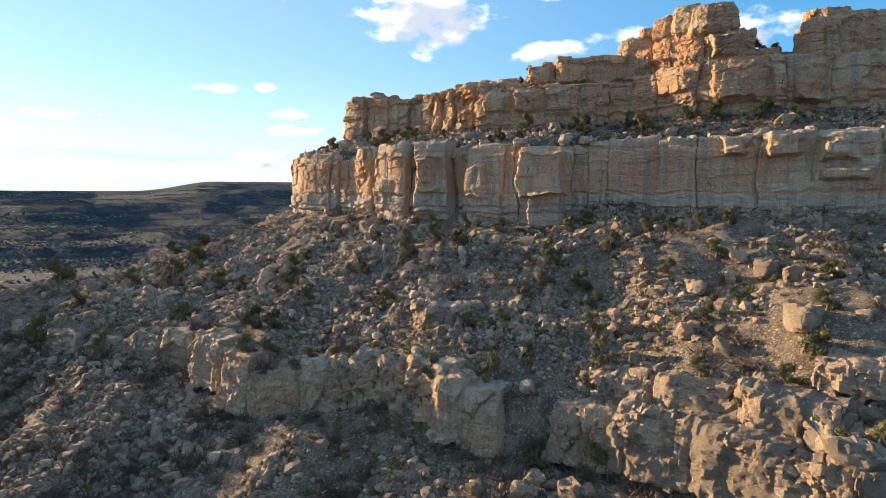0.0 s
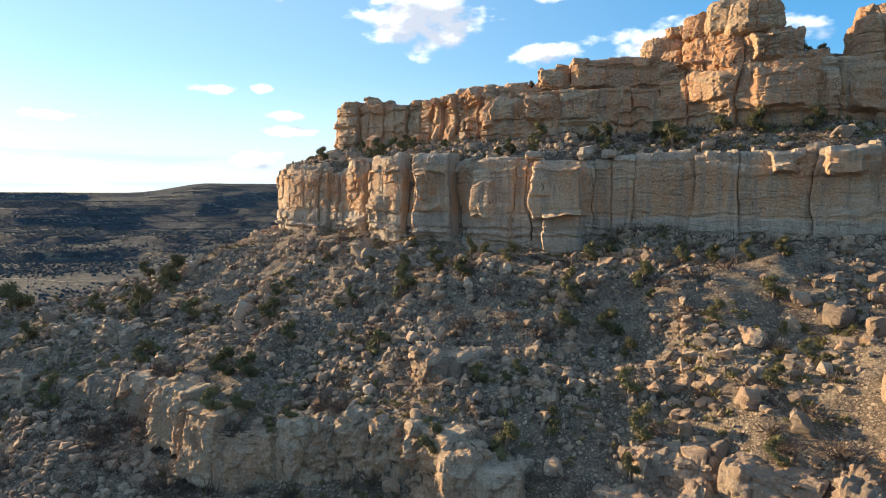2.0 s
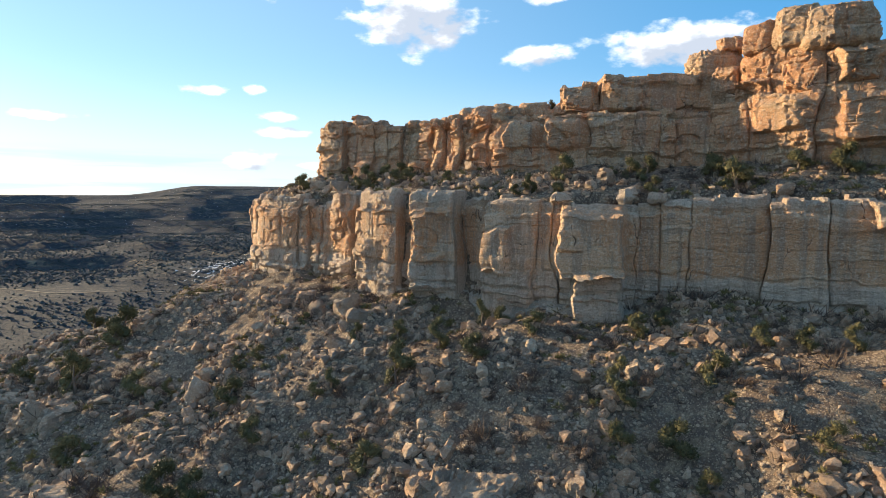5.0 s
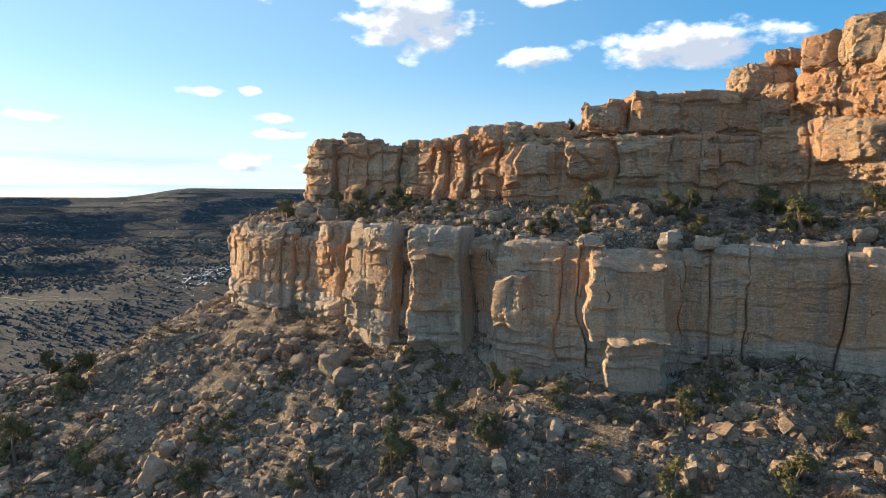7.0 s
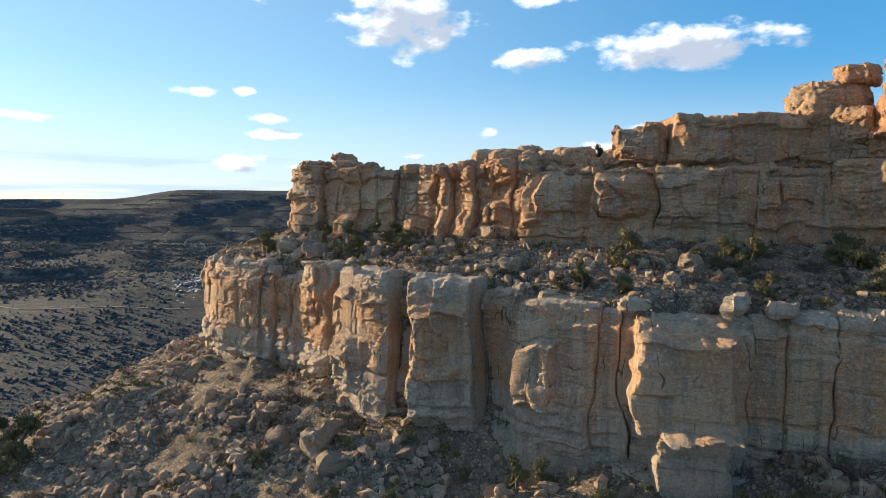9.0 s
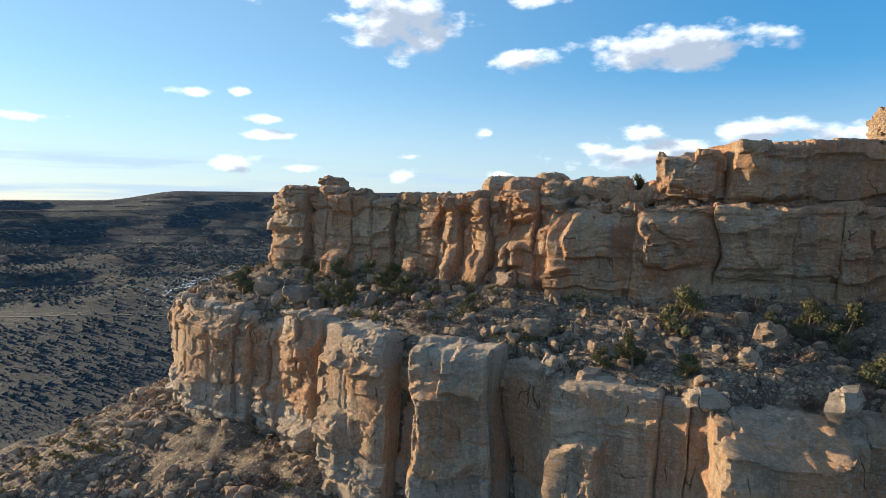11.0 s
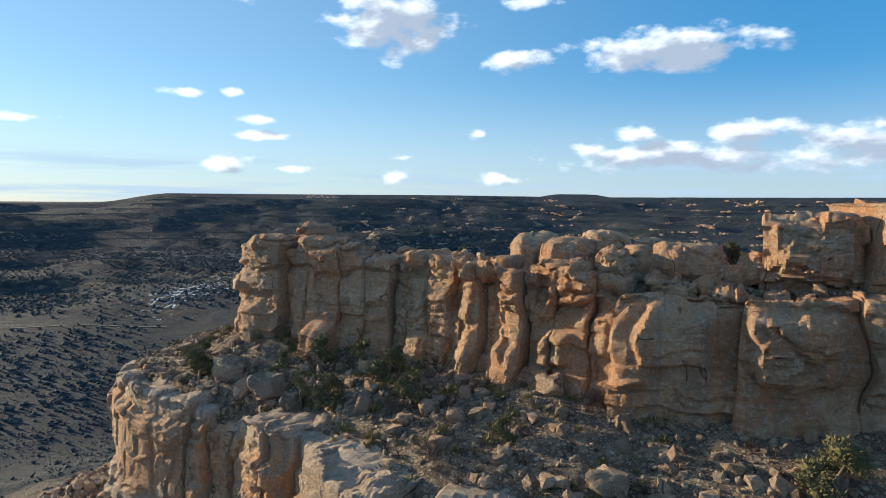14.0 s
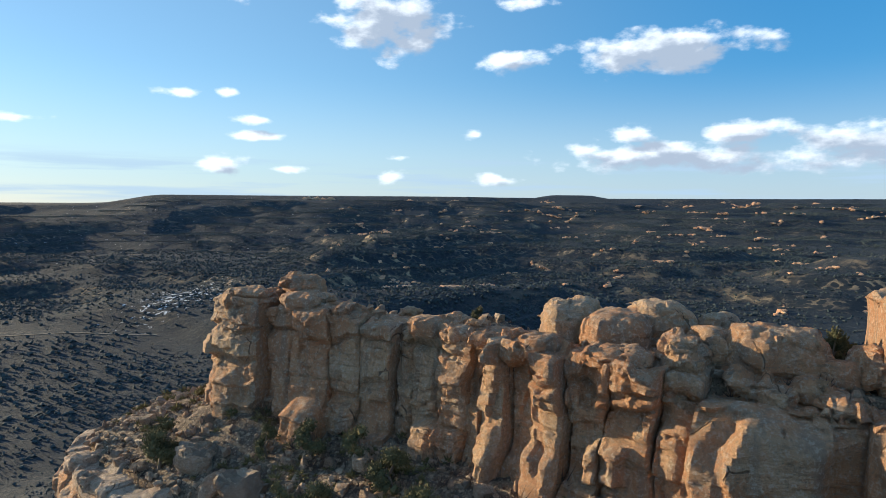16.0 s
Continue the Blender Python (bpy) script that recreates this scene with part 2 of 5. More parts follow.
def ground_material():
    m, t, shader = material("ground", 0.95)
    p = position(t)
    flat = vec_node(t, "MULTIPLY", p, (1, 1, 0.0))
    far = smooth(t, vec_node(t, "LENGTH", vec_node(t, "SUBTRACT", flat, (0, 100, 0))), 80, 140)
    big, mid, fine = noise_node(t, p, 0.06, 4, 0.6), noise_node(t, p, 0.8, 5, 0.65), noise_node(t, p, 6.0, 6, 0.7)
    near = mix(t, smooth(t, big, 0.35, 0.65), (0.33, 0.25, 0.165), (0.24, 0.17, 0.11))
    near = mix(t, smooth(t, mid, 0.42, 0.54, 0.0, 0.85), near, (0.12, 0.084, 0.064))
    near = mix(t, smooth(t, fine, 0.36, 0.55, 0.6, 0.0), near, (0.1, 0.08, 0.06))
    near = mix(t, smooth(t, fine, 0.54, 0.66, 0.0, 0.75), near, (0.46, 0.37, 0.265))
    stones = t.nodes.new("ShaderNodeTexVoronoi")
    stones.inputs["Scale"].default_value = 2.6
    t.links.new(p, stones.inputs["Vector"])
    grit = t.nodes.new("ShaderNodeTexVoronoi")
    grit.inputs["Scale"].default_value = 6.0
    t.links.new(p, grit.inputs["Vector"])
    hue = t.nodes.new("ShaderNodeSeparateColor")
    t.links.new(stones.outputs["Color"], hue.inputs[0])
    hue_small = t.nodes.new("ShaderNodeSeparateColor")
    t.links.new(grit.outputs["Color"], hue_small.inputs[0])
    strewn_at = math_node(t, "MULTIPLY", smooth(t, hue.outputs[0], 0.5, 0.6), smooth(t, stones.outputs["Distance"], 0.5, 0.36))
    strewn_small = math_node(t, "MULTIPLY", smooth(t, hue_small.outputs[0], 0.45, 0.55), smooth(t, grit.outputs["Distance"], 0.5, 0.36))
    near = mix(t, math_node(t, "MULTIPLY", strewn_small, 0.8), near, mix(t, hue_small.outputs[1], (0.17, 0.12, 0.085), (0.58, 0.45, 0.31)))
    near = mix(t, math_node(t, "MULTIPLY", strewn_at, 0.85), near, mix(t, hue.outputs[1], (0.2, 0.145, 0.1), (0.6, 0.46, 0.32)))
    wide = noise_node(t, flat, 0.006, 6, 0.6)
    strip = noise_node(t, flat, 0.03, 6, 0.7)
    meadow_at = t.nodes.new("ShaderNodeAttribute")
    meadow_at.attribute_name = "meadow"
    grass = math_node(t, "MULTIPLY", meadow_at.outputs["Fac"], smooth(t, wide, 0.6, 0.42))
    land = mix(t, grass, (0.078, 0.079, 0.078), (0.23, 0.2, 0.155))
    # Distance haze is put into the colour: these scrub and wood tones lean blue.
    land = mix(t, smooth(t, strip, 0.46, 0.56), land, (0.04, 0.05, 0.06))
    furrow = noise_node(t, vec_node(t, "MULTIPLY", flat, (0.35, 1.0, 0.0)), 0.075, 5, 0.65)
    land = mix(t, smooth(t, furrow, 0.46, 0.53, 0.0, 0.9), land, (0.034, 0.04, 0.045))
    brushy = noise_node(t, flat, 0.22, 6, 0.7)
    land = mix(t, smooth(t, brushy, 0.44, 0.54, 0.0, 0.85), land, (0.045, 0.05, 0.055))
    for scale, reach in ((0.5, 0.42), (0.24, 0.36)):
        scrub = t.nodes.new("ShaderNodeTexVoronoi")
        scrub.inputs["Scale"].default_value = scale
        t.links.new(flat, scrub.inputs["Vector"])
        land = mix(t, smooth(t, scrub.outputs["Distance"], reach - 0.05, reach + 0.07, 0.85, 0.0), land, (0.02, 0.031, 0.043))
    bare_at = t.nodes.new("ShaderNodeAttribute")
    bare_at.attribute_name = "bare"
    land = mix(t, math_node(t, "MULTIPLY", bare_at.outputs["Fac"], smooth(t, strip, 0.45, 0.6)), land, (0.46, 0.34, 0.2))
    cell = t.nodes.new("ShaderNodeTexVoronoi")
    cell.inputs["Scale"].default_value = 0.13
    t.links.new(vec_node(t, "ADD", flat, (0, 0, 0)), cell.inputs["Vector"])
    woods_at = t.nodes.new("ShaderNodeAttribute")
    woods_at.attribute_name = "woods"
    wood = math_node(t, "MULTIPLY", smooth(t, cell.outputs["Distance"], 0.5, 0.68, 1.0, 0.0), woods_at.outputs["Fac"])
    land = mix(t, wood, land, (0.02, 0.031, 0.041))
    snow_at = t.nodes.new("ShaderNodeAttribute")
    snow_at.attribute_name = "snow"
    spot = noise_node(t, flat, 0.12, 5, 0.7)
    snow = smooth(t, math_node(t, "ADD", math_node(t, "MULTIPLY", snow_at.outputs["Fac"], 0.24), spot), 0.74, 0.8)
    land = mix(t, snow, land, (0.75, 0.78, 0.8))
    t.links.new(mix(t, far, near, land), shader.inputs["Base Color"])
    h = math_node(t, "ADD", math_node(t, "MULTIPLY", fine, 0.5), mid)
    h = math_node(t, "ADD", h, math_node(t, "MULTIPLY_ADD", strewn_at, 0.6, math_node(t, "MULTIPLY", strewn_small, 0.3)))
    bump(t, shader, h, 1.0, 0.4)
    return m


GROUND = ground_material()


def plain(name, a, b, scale, rough=0.8):
    m, t, shader = material(name, rough)
    n = noise_node(t, position(t), scale, 3, 0.6)
    rnd = t.nodes.new("ShaderNodeObjectInfo").outputs["Random"]
    island = t.nodes.new("ShaderNodeNewGeometry").outputs["Random Per Island"]
    f = math_node(t, "MULTIPLY_ADD", rnd, 0.5, math_node(t, "MULTIPLY_ADD", island, 0.5, math_node(t, "MULTIPLY_ADD", n, 0.6, -0.3)), clamp=True)
    t.links.new(mix(t, f, a, b), shader.inputs["Base Color"])
    return m


NEEDLES = plain("juniper_needles", (0.05, 0.05, 0.021), (0.19, 0.162, 0.072), 1.0)
SAGE = plain("rabbitbrush", (0.11, 0.095, 0.038), (0.34, 0.265, 0.1), 0.5)
BARK = plain("juniper_bark", (0.12, 0.09, 0.065), (0.2, 0.16, 0.12), 6.0, 0.9)
TWIGS = plain("dry_twigs", (0.06, 0.043, 0.034), (0.15, 0.105, 0.08), 3.0, 0.9)
# Juniper and sage tone, shifted to blue to stand in for distance haze.
HAZED_WOODS = plain("hazed_juniper", (0.038, 0.054, 0.06), (0.078, 0.094, 0.09), 0.05, 0.9)


# ---- noise and meshes ----
def hashed(ix, iy, iz, seed):
    h = (ix.astype(np.int64) * 374761393 + iy.astype(np.int64) * 668265263 + iz.astype(np.int64) * 2147483647 + seed * 1274126177) & 0xFFFFFFFF
    h = ((h ^ (h >> 13)) * 1274126177) & 0xFFFFFFFF
    h = ((h ^ (h >> 16)) * 2246822519) & 0xFFFFFFFF
    return ((h ^ (h >> 15)) & 0xFFFFFF) / float(0xFFFFFF)


def value(P, seed=0):
    """Smooth value noise, -1 to 1, at an (n, 3) array."""
    i = np.floor(P).astype(np.int64)
    f = P - i
    f = f * f * f * (f * (f * 6 - 15) + 10)
    total = 0.0
    for a in (0, 1):
        for b in (0, 1):
            for c in (0, 1):
                w = (f[:, 0] if a else 1 - f[:, 0]) * (f[:, 1] if b else 1 - f[:, 1]) * (f[:, 2] if c else 1 - f[:, 2])
                total = total + w * hashed(i[:, 0] + a, i[:, 1] + b, i[:, 2] + c, seed)
    return total * 2 - 1


def fbm(P, octaves=4, seed=0, gain=0.5):
    total, amp = 0.0, 1.0
    for k in range(octaves):
        total = total + amp * value(P * 2.03 ** k + 17.3 * k, seed + k)
        amp *= gain
    return total


def cells(P, seed=0):
    """Cellular noise: nearest and second distance, a random number for the nearest cell and the way to its middle."""
    i = np.floor(P).astype(np.int64)
    best, second, ident, way = np.full(len(P), 9.0), np.full(len(P), 9.0), np.zeros(len(P)), np.zeros(P.shape)
    for a in (-1, 0, 1):
        for b in (-1, 0, 1):
            for c in (-1, 0, 1):
                j = i + np.array((a, b, c))
                q = np.stack([hashed(j[:, 0], j[:, 1], j[:, 2], seed + k) for k in range(3)], 1)
                to = P - (j + q)
                d = np.sqrt((to ** 2).sum(1))
                near = d < best
                second = np.where(near, best, np.minimum(second, d))
                ident = np.where(near, hashed(j[:, 0], j[:, 1], j[:, 2], seed + 7), ident)
                way = np.where(near[:, None], to, way)
                best = np.where(near, d, best)
    return best, second, ident, way


def facets(P, seed, step, tilt, crack=0.0):
    """Flat fracture faces: each cell stands in or out and leans its own way; crack cuts a narrow joint between cells."""
    f1, f2, ident, to = cells(P, seed)
    lean = np.stack([(ident * k) % 1.0 - 0.5 for k in (37.0, 91.0, 53.0)], 1)
    return step * (ident - 0.5) + tilt * 2 * (to * lean).sum(1) - crack * np.exp(-((f2 - f1) / 0.035) ** 2)


def mesh_of(name, V, F, mat, smooth_faces=True, sharp=0.0):
    V, F = np.asarray(V, np.float32), np.asarray(F, np.int32)
    me = bpy.data.meshes.new(name)
    me.vertices.add(len(V))
    me.vertices.foreach_set("co", V.ravel())
    k = F.shape[1]
    me.loops.add(F.size)
    me.loops.foreach_set("vertex_index", F.ravel())
    me.polygons.add(len(F))
    me.polygons.foreach_set("loop_start", np.arange(0, F.size, k, dtype=np.int32))
    me.polygons.foreach_set("use_smooth", np.full(len(F), smooth_faces))
    me.update(calc_edges=True)
    if sharp:
        me.set_sharp_from_angle(angle=radians(sharp))
    me.materials.append(mat)
    return me


GRIDS = {}


def box_grid(nx, ny, nz):
    """A closed box of quads on -1..1 with so many steps along each axis."""
    if (nx, ny, nz) in GRIDS:
        return GRIDS[nx, ny, nz]
    V, F, base, steps = [], [], 0, (nx, ny, nz)
    for axis in range(3):
        a, b = (axis + 1) % 3, (axis + 2) % 3
        for side in (-1, 1):
            n, m = steps[a], steps[b]
            A, B = np.meshgrid(np.linspace(-1, 1, n + 1), np.linspace(-1, 1, m + 1), indexing="ij")
            q = np.zeros((A.size, 3))
            q[:, axis], q[:, a], q[:, b] = side, A.ravel(), B.ravel()
            k = (np.arange(n)[:, None] * (m + 1) + np.arange(m)[None]).ravel() + base
            f = np.stack([k, k + m + 1, k + m + 2, k + 1], 1)
            V.append(q)
            F.append(f if side > 0 else f[:, ::-1])
            base += len(q)
    V, F = np.concatenate(V), np.concatenate(F)
    key, first, back_to = np.unique(np.round(V * 4096).astype(np.int64), axis=0, return_index=True, return_inverse=True)
    GRIDS[nx, ny, nz] = V[first], back_to.reshape(-1)[F]
    return GRIDS[nx, ny, nz]


def rounded(size, radius, steps):
    V, F = box_grid(*steps)
    half = np.array(size) / 2
    q = V * half
    inner = np.clip(q, -(half - radius), half - radius)
    d = q - inner
    way = d / np.maximum(np.linalg.norm(d, axis=1, keepdims=True), 1e-9)
    return inner + way * radius, way, F


BEDS = [(38.9, 0.25), (41.3, 0.2), (43.4, 0.45), (46.0, 0.2), (47.9, 0.3), (56.1, 0.35), (58.4, 0.2), (60.2, 0.4), (62.4, 0.3), (63.9, 0.25), (65.2, 0.3), (68.6, 0.4)]


def weather(P, way, seed, amount=1.0, soft=1.0, flute=0.0):
    """Wear on a rock face in world places P with outward ways: bellies, slabs, fractured blocks, bedding and chips."""
    jog = np.stack([value(P * 0.6, seed + 20 + k) for k in range(3)], 1)
    belly = 0.08 * fbm(P * np.array((0.16, 0.16, 0.2)), 3, seed)
    torn = np.clip(0.35 + 1.6 * value(P * np.array((0.22, 0.22, 0.16)), seed + 31), 0.25, 1.0)
    slabs = facets(P * np.array((0.3, 0.3, 0.12)) + 0.04 * jog, seed + 3, 0.38, 0.5, 0.15)
    blocks = facets(P * np.array((0.7, 0.7, 0.6)) + 0.04 * jog, seed + 6, 0.36, 0.46, 0.1) * torn
    chips = facets(P * np.array((1.6, 1.6, 2.0)), seed + 9, 0.2, 0.24) * (0.35 + 0.65 * torn)
    wave = P[:, 2] + 0.5 * value(P * np.array((0.15, 0.15, 0.05)), 4) + 0.12 * value(P * 0.9, 5)
    broken = np.clip(0.6 + 1.2 * value(P * 0.25, 8), 0, 1)
    joints = sum(-depth * np.exp(-((wave - z) / 0.1) ** 2) for z, depth in BEDS) * broken
    layers = 0.08 * np.tanh(2.5 * value(np.stack([P[:, 0] * 0.08, P[:, 1] * 0.08, wave * 1.5], 1), 14)) * (1 - 0.6 * broken)
    rough = 0.09 * fbm(P * 1.7, 4, seed + 5, 0.65) * (0.3 + 0.7 * torn)
    side = np.abs(way[:, 2]) < 0.8
    hollow = 0.0
    if flute:
        bend = P + 0.9 * jog
        hollow = flute * (np.abs(value(bend * np.array((0.36, 0.36, 0.13)), 61)) * -1.5 + 0.45 - 0.5 * np.abs(value(bend * np.array((0.8, 0.8, 0.4)), 62))) * side
    return hollow + amount * (belly * soft + slabs * np.where(side, 1.0, 0.4) + blocks + chips + rough + np.where(side, joints * 0.9 + layers, 0.0))


def rock_piece(name, mat, centre, size, yaw, seed, step=0.2, radius=None, amount=1.0, taper=0.0, prow=0.0, ridge=-0.2, flare=0.0, hidden=True, crown=0.0, flute=0.0):
    """One weathered block of rock in world places; centre is the middle of its box, local -y its face.
    prow pushes a blunt edge out of the face at the share ridge of its width; flare lets the top (or, minus, the foot) stand out."""
    r = radius if radius else 0.2 * min(size)
    r = min(r, 0.48 * min(size))
    steps = [max(3, int(round(size[0] / step))), max(3, int(round(size[1] / (step * 2.2)))), max(3, int(round(size[2] / step)))]
    V, way, F = rounded(size, r, steps)
    G = box_grid(*steps)[0]
    if hidden:
        back = (G[:, 1] > 0.999)[F].all(1) | (G[:, 2] < -0.999)[F].all(1)
        F = F[~back]
    x, front, z = V[:, 0] / size[0], 0.5 - V[:, 1] / size[1], V[:, 2] / size[2]
    left, right = ridge + 0.5, 0.5 - ridge
    blunt = np.clip(1 - np.where(x < ridge, (ridge - x) / max(left, 0.05), (x - ridge) / max(right, 0.05)), 0, 1)
    V[:, 1] -= front * (prow * blunt + flare * z - crown * step01((z - 0.1) / 0.4) ** 1.5)
    V[:, :2] *= (1 - taper * (z[:, None] + 0.5))
    turn = np.array(pose(0, 0, 0, 0, 0, yaw).to_3x3())
    P, W = V @ turn.T + np.array(centre), way @ turn.T
    P = P + W * weather(P, W, seed, amount, 1.0, flute)[:, None]
    return new(name, mesh_of(name, P, F, mat, sharp=32.0))


# ---- plan of the mesa ----
LOW = np.array([(-33, 162), (-37, 152), (-36, 147), (-32.5, 142), (-26.5, 137), (-19, 132), (-15, 128), (-12, 123.5), (-7.5, 117), (-3, 115.5), (1.5, 113.8), (5, 109.5), (10, 106), (14, 103.8), (20, 102.8), (26, 101.3), (33.5, 98), (43, 92), (50, 88), (62, 82), (80, 74), (120, 60)], float)
HIGH = np.array([(-21, 156), (-23.5, 151), (-22.5, 146.5), (-14, 141), (-7.5, 138), (-2.3, 134.2), (1, 130), (5, 126.5), (8.5, 123.5), (13, 121), (16, 119.2), (19.5, 116.9), (25, 116.5), (33.5, 115), (36, 112), (38.5, 107.5), (42.4, 102.2), (47, 100.5), (51.5, 98.5), (58, 99.5), (66, 97), (80, 90), (120, 76)], float)
LOW_RING = np.concatenate([LOW, [(170, 60), (170, 120), (90, 128), (45, 140), (20, 150), (0, 160), (-18, 168)]])
HIGH_RING = np.concatenate([HIGH, [(150, 76), (150, 105), (90, 112), (40, 124), (16, 134), (4, 142), (-8, 150)]])
SHELF = np.array([(-160, 150), (-100, 122), (-64, 101), (-48, 95), (-37, 90), (-33, 86), (-27, 79), (-23, 77), (-12, 76), (-4, 72), (0, 67), (6, 64), (12, 63), (17, 58), (22, 54), (27, 46), (40, 36), (60, 20), (90, 0)], float)


def far_from(line, X, Y):
    """Distance to a polyline and the side on which the place lies (1: left of its way)."""
    best, side = np.full(X.shape, 1e9), np.zeros(X.shape)
    for (ax, ay), (bx, by) in zip(line[:-1], line[1:]):
        ex, ey = bx - ax, by - ay
        k = np.clip(((X - ax) * ex + (Y - ay) * ey) / (ex * ex + ey * ey), 0, 1)
        d = np.hypot(X - ax - k * ex, Y - ay - k * ey)
        s = np.sign(ex * (Y - ay) - ey * (X - ax))
        near = d < best - 1e-6
        best, side = np.where(near, d, best), np.where(near, s, side)
    return best, side


def inside(ring, X, Y):
    hit = np.zeros(X.shape, bool)
    for (ax, ay), (bx, by) in zip(ring, np.roll(ring, -1, 0)):
        cross = ((ay > Y) != (by > Y)) & (X < (bx - ax) * (Y - ay) / (by - ay + 1e-12) + ax)
        hit ^= cross
    return hit


def closed(ring):
    return np.concatenate([ring, ring[:1]])


def step01(x):
    x = np.clip(x, 0, 1)
    return x * x * (3 - 2 * x)


def ridge_line(X, Y, ax, ay, bx, by, wide):
    ex, ey = bx - ax, by - ay
    k = np.clip(((X - ax) * ex + (Y - ay) * ey) / (ex * ex + ey * ey), 0, 1)
    return np.exp(-(np.hypot(X - ax - k * ex, Y - ay - k * ey) / wide) ** 2)


def land_far(X, Y):
    """The wide valley, its spurs and benches and the far mesas."""
    P = np.stack([X, Y, np.zeros_like(X)], -1).reshape(-1, 3)
    hills = fbm(P / 330.0, 6, 31).reshape(X.shape)
    ridges = 1 - np.abs(fbm(P / 520.0, 4, 47)).reshape(X.shape)
    r = np.hypot(X, Y)
    bearing = np.degrees(np.arctan2(X, np.maximum(Y, 1.0)))
    open_land = step01((r - 300) / 300)
    z = -44 + (7 + 9 * step01((r - 700) / 400)) * hills * (0.3 + 0.7 * open_land) * (1 - 0.6 * step01((-X - 120) / 100) * step01((1000 - Y) / 300))
    z = z + 9 * ridge_line(X, Y, -360, 640, -60, 1150, 130) + 20 * ridge_line(X, Y, -150, 760, 60, 1300, 120)
    z = z + 26 * ridge_line(X, Y, -70, 640, 120, 700, 85) + 30 * ridge_line(X, Y, 420, 1050, 180, 1250, 150)
    z = z + 20 * ridge_line(X, Y, 520, 820, 900, 1000, 90)
    rise = step01((r - 750) / 1950) * (0.72 + 0.28 * ridges)
    top = 96 - 6 * step01((bearing - 2) / 14) - 38 * step01((-20.5 - bearing) / 6.0)
    z = z + rise * (top - z + 14 * hills)
    bench = 15.0
    k = (z + 5 * value(P / 150.0, 90).reshape(X.shape)) / bench
    lift = bench * (np.floor(k) + step01((k - np.floor(k)) * 3.0 - 1.2)) - bench * k
    z = z + lift * 0.8 * step01((r - 420) / 300)
    z = np.minimum(z, top - 18)
    edge = step01((r - 2450 - 60 * hills) / 120)
    z = z + (top + 0.6 * hills - z) * edge
    return z + 38 * ridge_line(X, Y, 1020, 4300, 1220, 4300, 170) + 10 * ridge_line(X, Y, 300, 3800, 340, 3800, 60)


def land(X, Y, soft=True):
    X, Y = np.asarray(X, float), np.asarray(Y, float)
    P = np.stack([X, Y, np.zeros_like(X)], -1).reshape(-1, 3)
    d_low, _ = far_from(closed(LOW_RING), X, Y)
    d_high, _ = far_from(closed(HIGH_RING), X, Y)
    in_low, in_high = inside(LOW_RING, X, Y), inside(HIGH_RING, X, Y)
    talus = 36.6 + 1.2 * step01((X - 21) / 6) - 1.6 * np.exp(-(((X + 36) / 9) ** 2 + ((Y - 144) / 12) ** 2)) - np.interp(d_low, (0, 4, 13, 19, 24, 37, 50, 70, 100, 150, 220), (0, 1.3, 5.2, 9, 11.4, 17, 21.5, 30, 44, 65, 80))
    talus += 5.5 * np.exp(-(((X - 40) / 16) ** 2 + ((Y - 55) / 17) ** 2))
    talus += 1.6 * np.exp(-(((X - 26) / 14) ** 2 + ((Y - 86) / 9) ** 2))
    talus -= 2.6 * np.exp(-(((X - 3) / 8) ** 2 + ((Y - 109) / 5) ** 2))
    talus += 6.0 * np.exp(-(((X + 82) / 26) ** 2 + ((Y - 118) / 22) ** 2)) + 2.0 * np.exp(-(((X + 50) / 14) ** 2 + ((Y - 106) / 9) ** 2))
    # unseen hump out to the left, added to shade the lower-left slope
    talus += 16.0 * np.exp(-(((X + 110) / 22) ** 2 + ((Y - 103) / 26) ** 2))
    d_shelf, side = far_from(SHELF, X, Y)
    below = np.where(side < 0, d_shelf, 0.0)
    talus -= 5.6 * step01(below / 1.0) * (1 - 0.7 * step01((-34 - X) / 12)) * (1 - 0.6 * step01((d_shelf - 30) / 40))
    bumps = (1.1 * fbm(P / 9.0, 4, 3) + 0.25 * fbm(P / 2.2, 3, 5, 0.7)).reshape(X.shape)
    far_z = land_far(X, Y)
    z = talus + bumps
    z = np.where(z > far_z + 12, z, far_z + 12 * np.exp((np.minimum(z, far_z + 12) - far_z - 12) / 12))
    z = np.where(d_low > 240, far_z, np.where(d_low > 180, far_z + (z - far_z) * (1 - step01((d_low - 180) / 60)), z))
    share = d_low / (d_low + d_high + 1e-6)
    ledge = 48.2 + 5.4 * share ** 0.8 + 0.5 * bumps
    up = in_low & (d_low > 2.2)
    z = np.where(in_low, np.where(up, ledge, z + (ledge - z) * step01((d_low - 1.4) / 0.8)), z)
    top = 60.9 + 0.4 * bumps + 3.6 * step01((X - 19) / 2.0) * step01((d_high - 5.5) / 0.8)
    z = np.where(in_high, ledge + (top - ledge) * step01((d_high - 1.6) / 0.8), z)
    return z


def graded(lo, hi, step, reach_lo, reach_hi, grow):
    mid = list(np.arange(lo, hi + step / 2, step))
    s, x = step, mid[-1]
    while x < reach_hi:
        s *= grow
        x += s
        mid.append(x)
    s, x = step, mid[0]
    while x > reach_lo:
        s *= grow
        x -= s
        mid.insert(0, x)
    return np.array(mid)


def MEADOW(X, Y):
    """The open grassy floor of the valley, 0 to 1."""
    return np.clip(1.3 * np.exp(-(((X + 390) / 150) ** 2 + ((Y - 605) / 62) ** 2)), 0, 1)


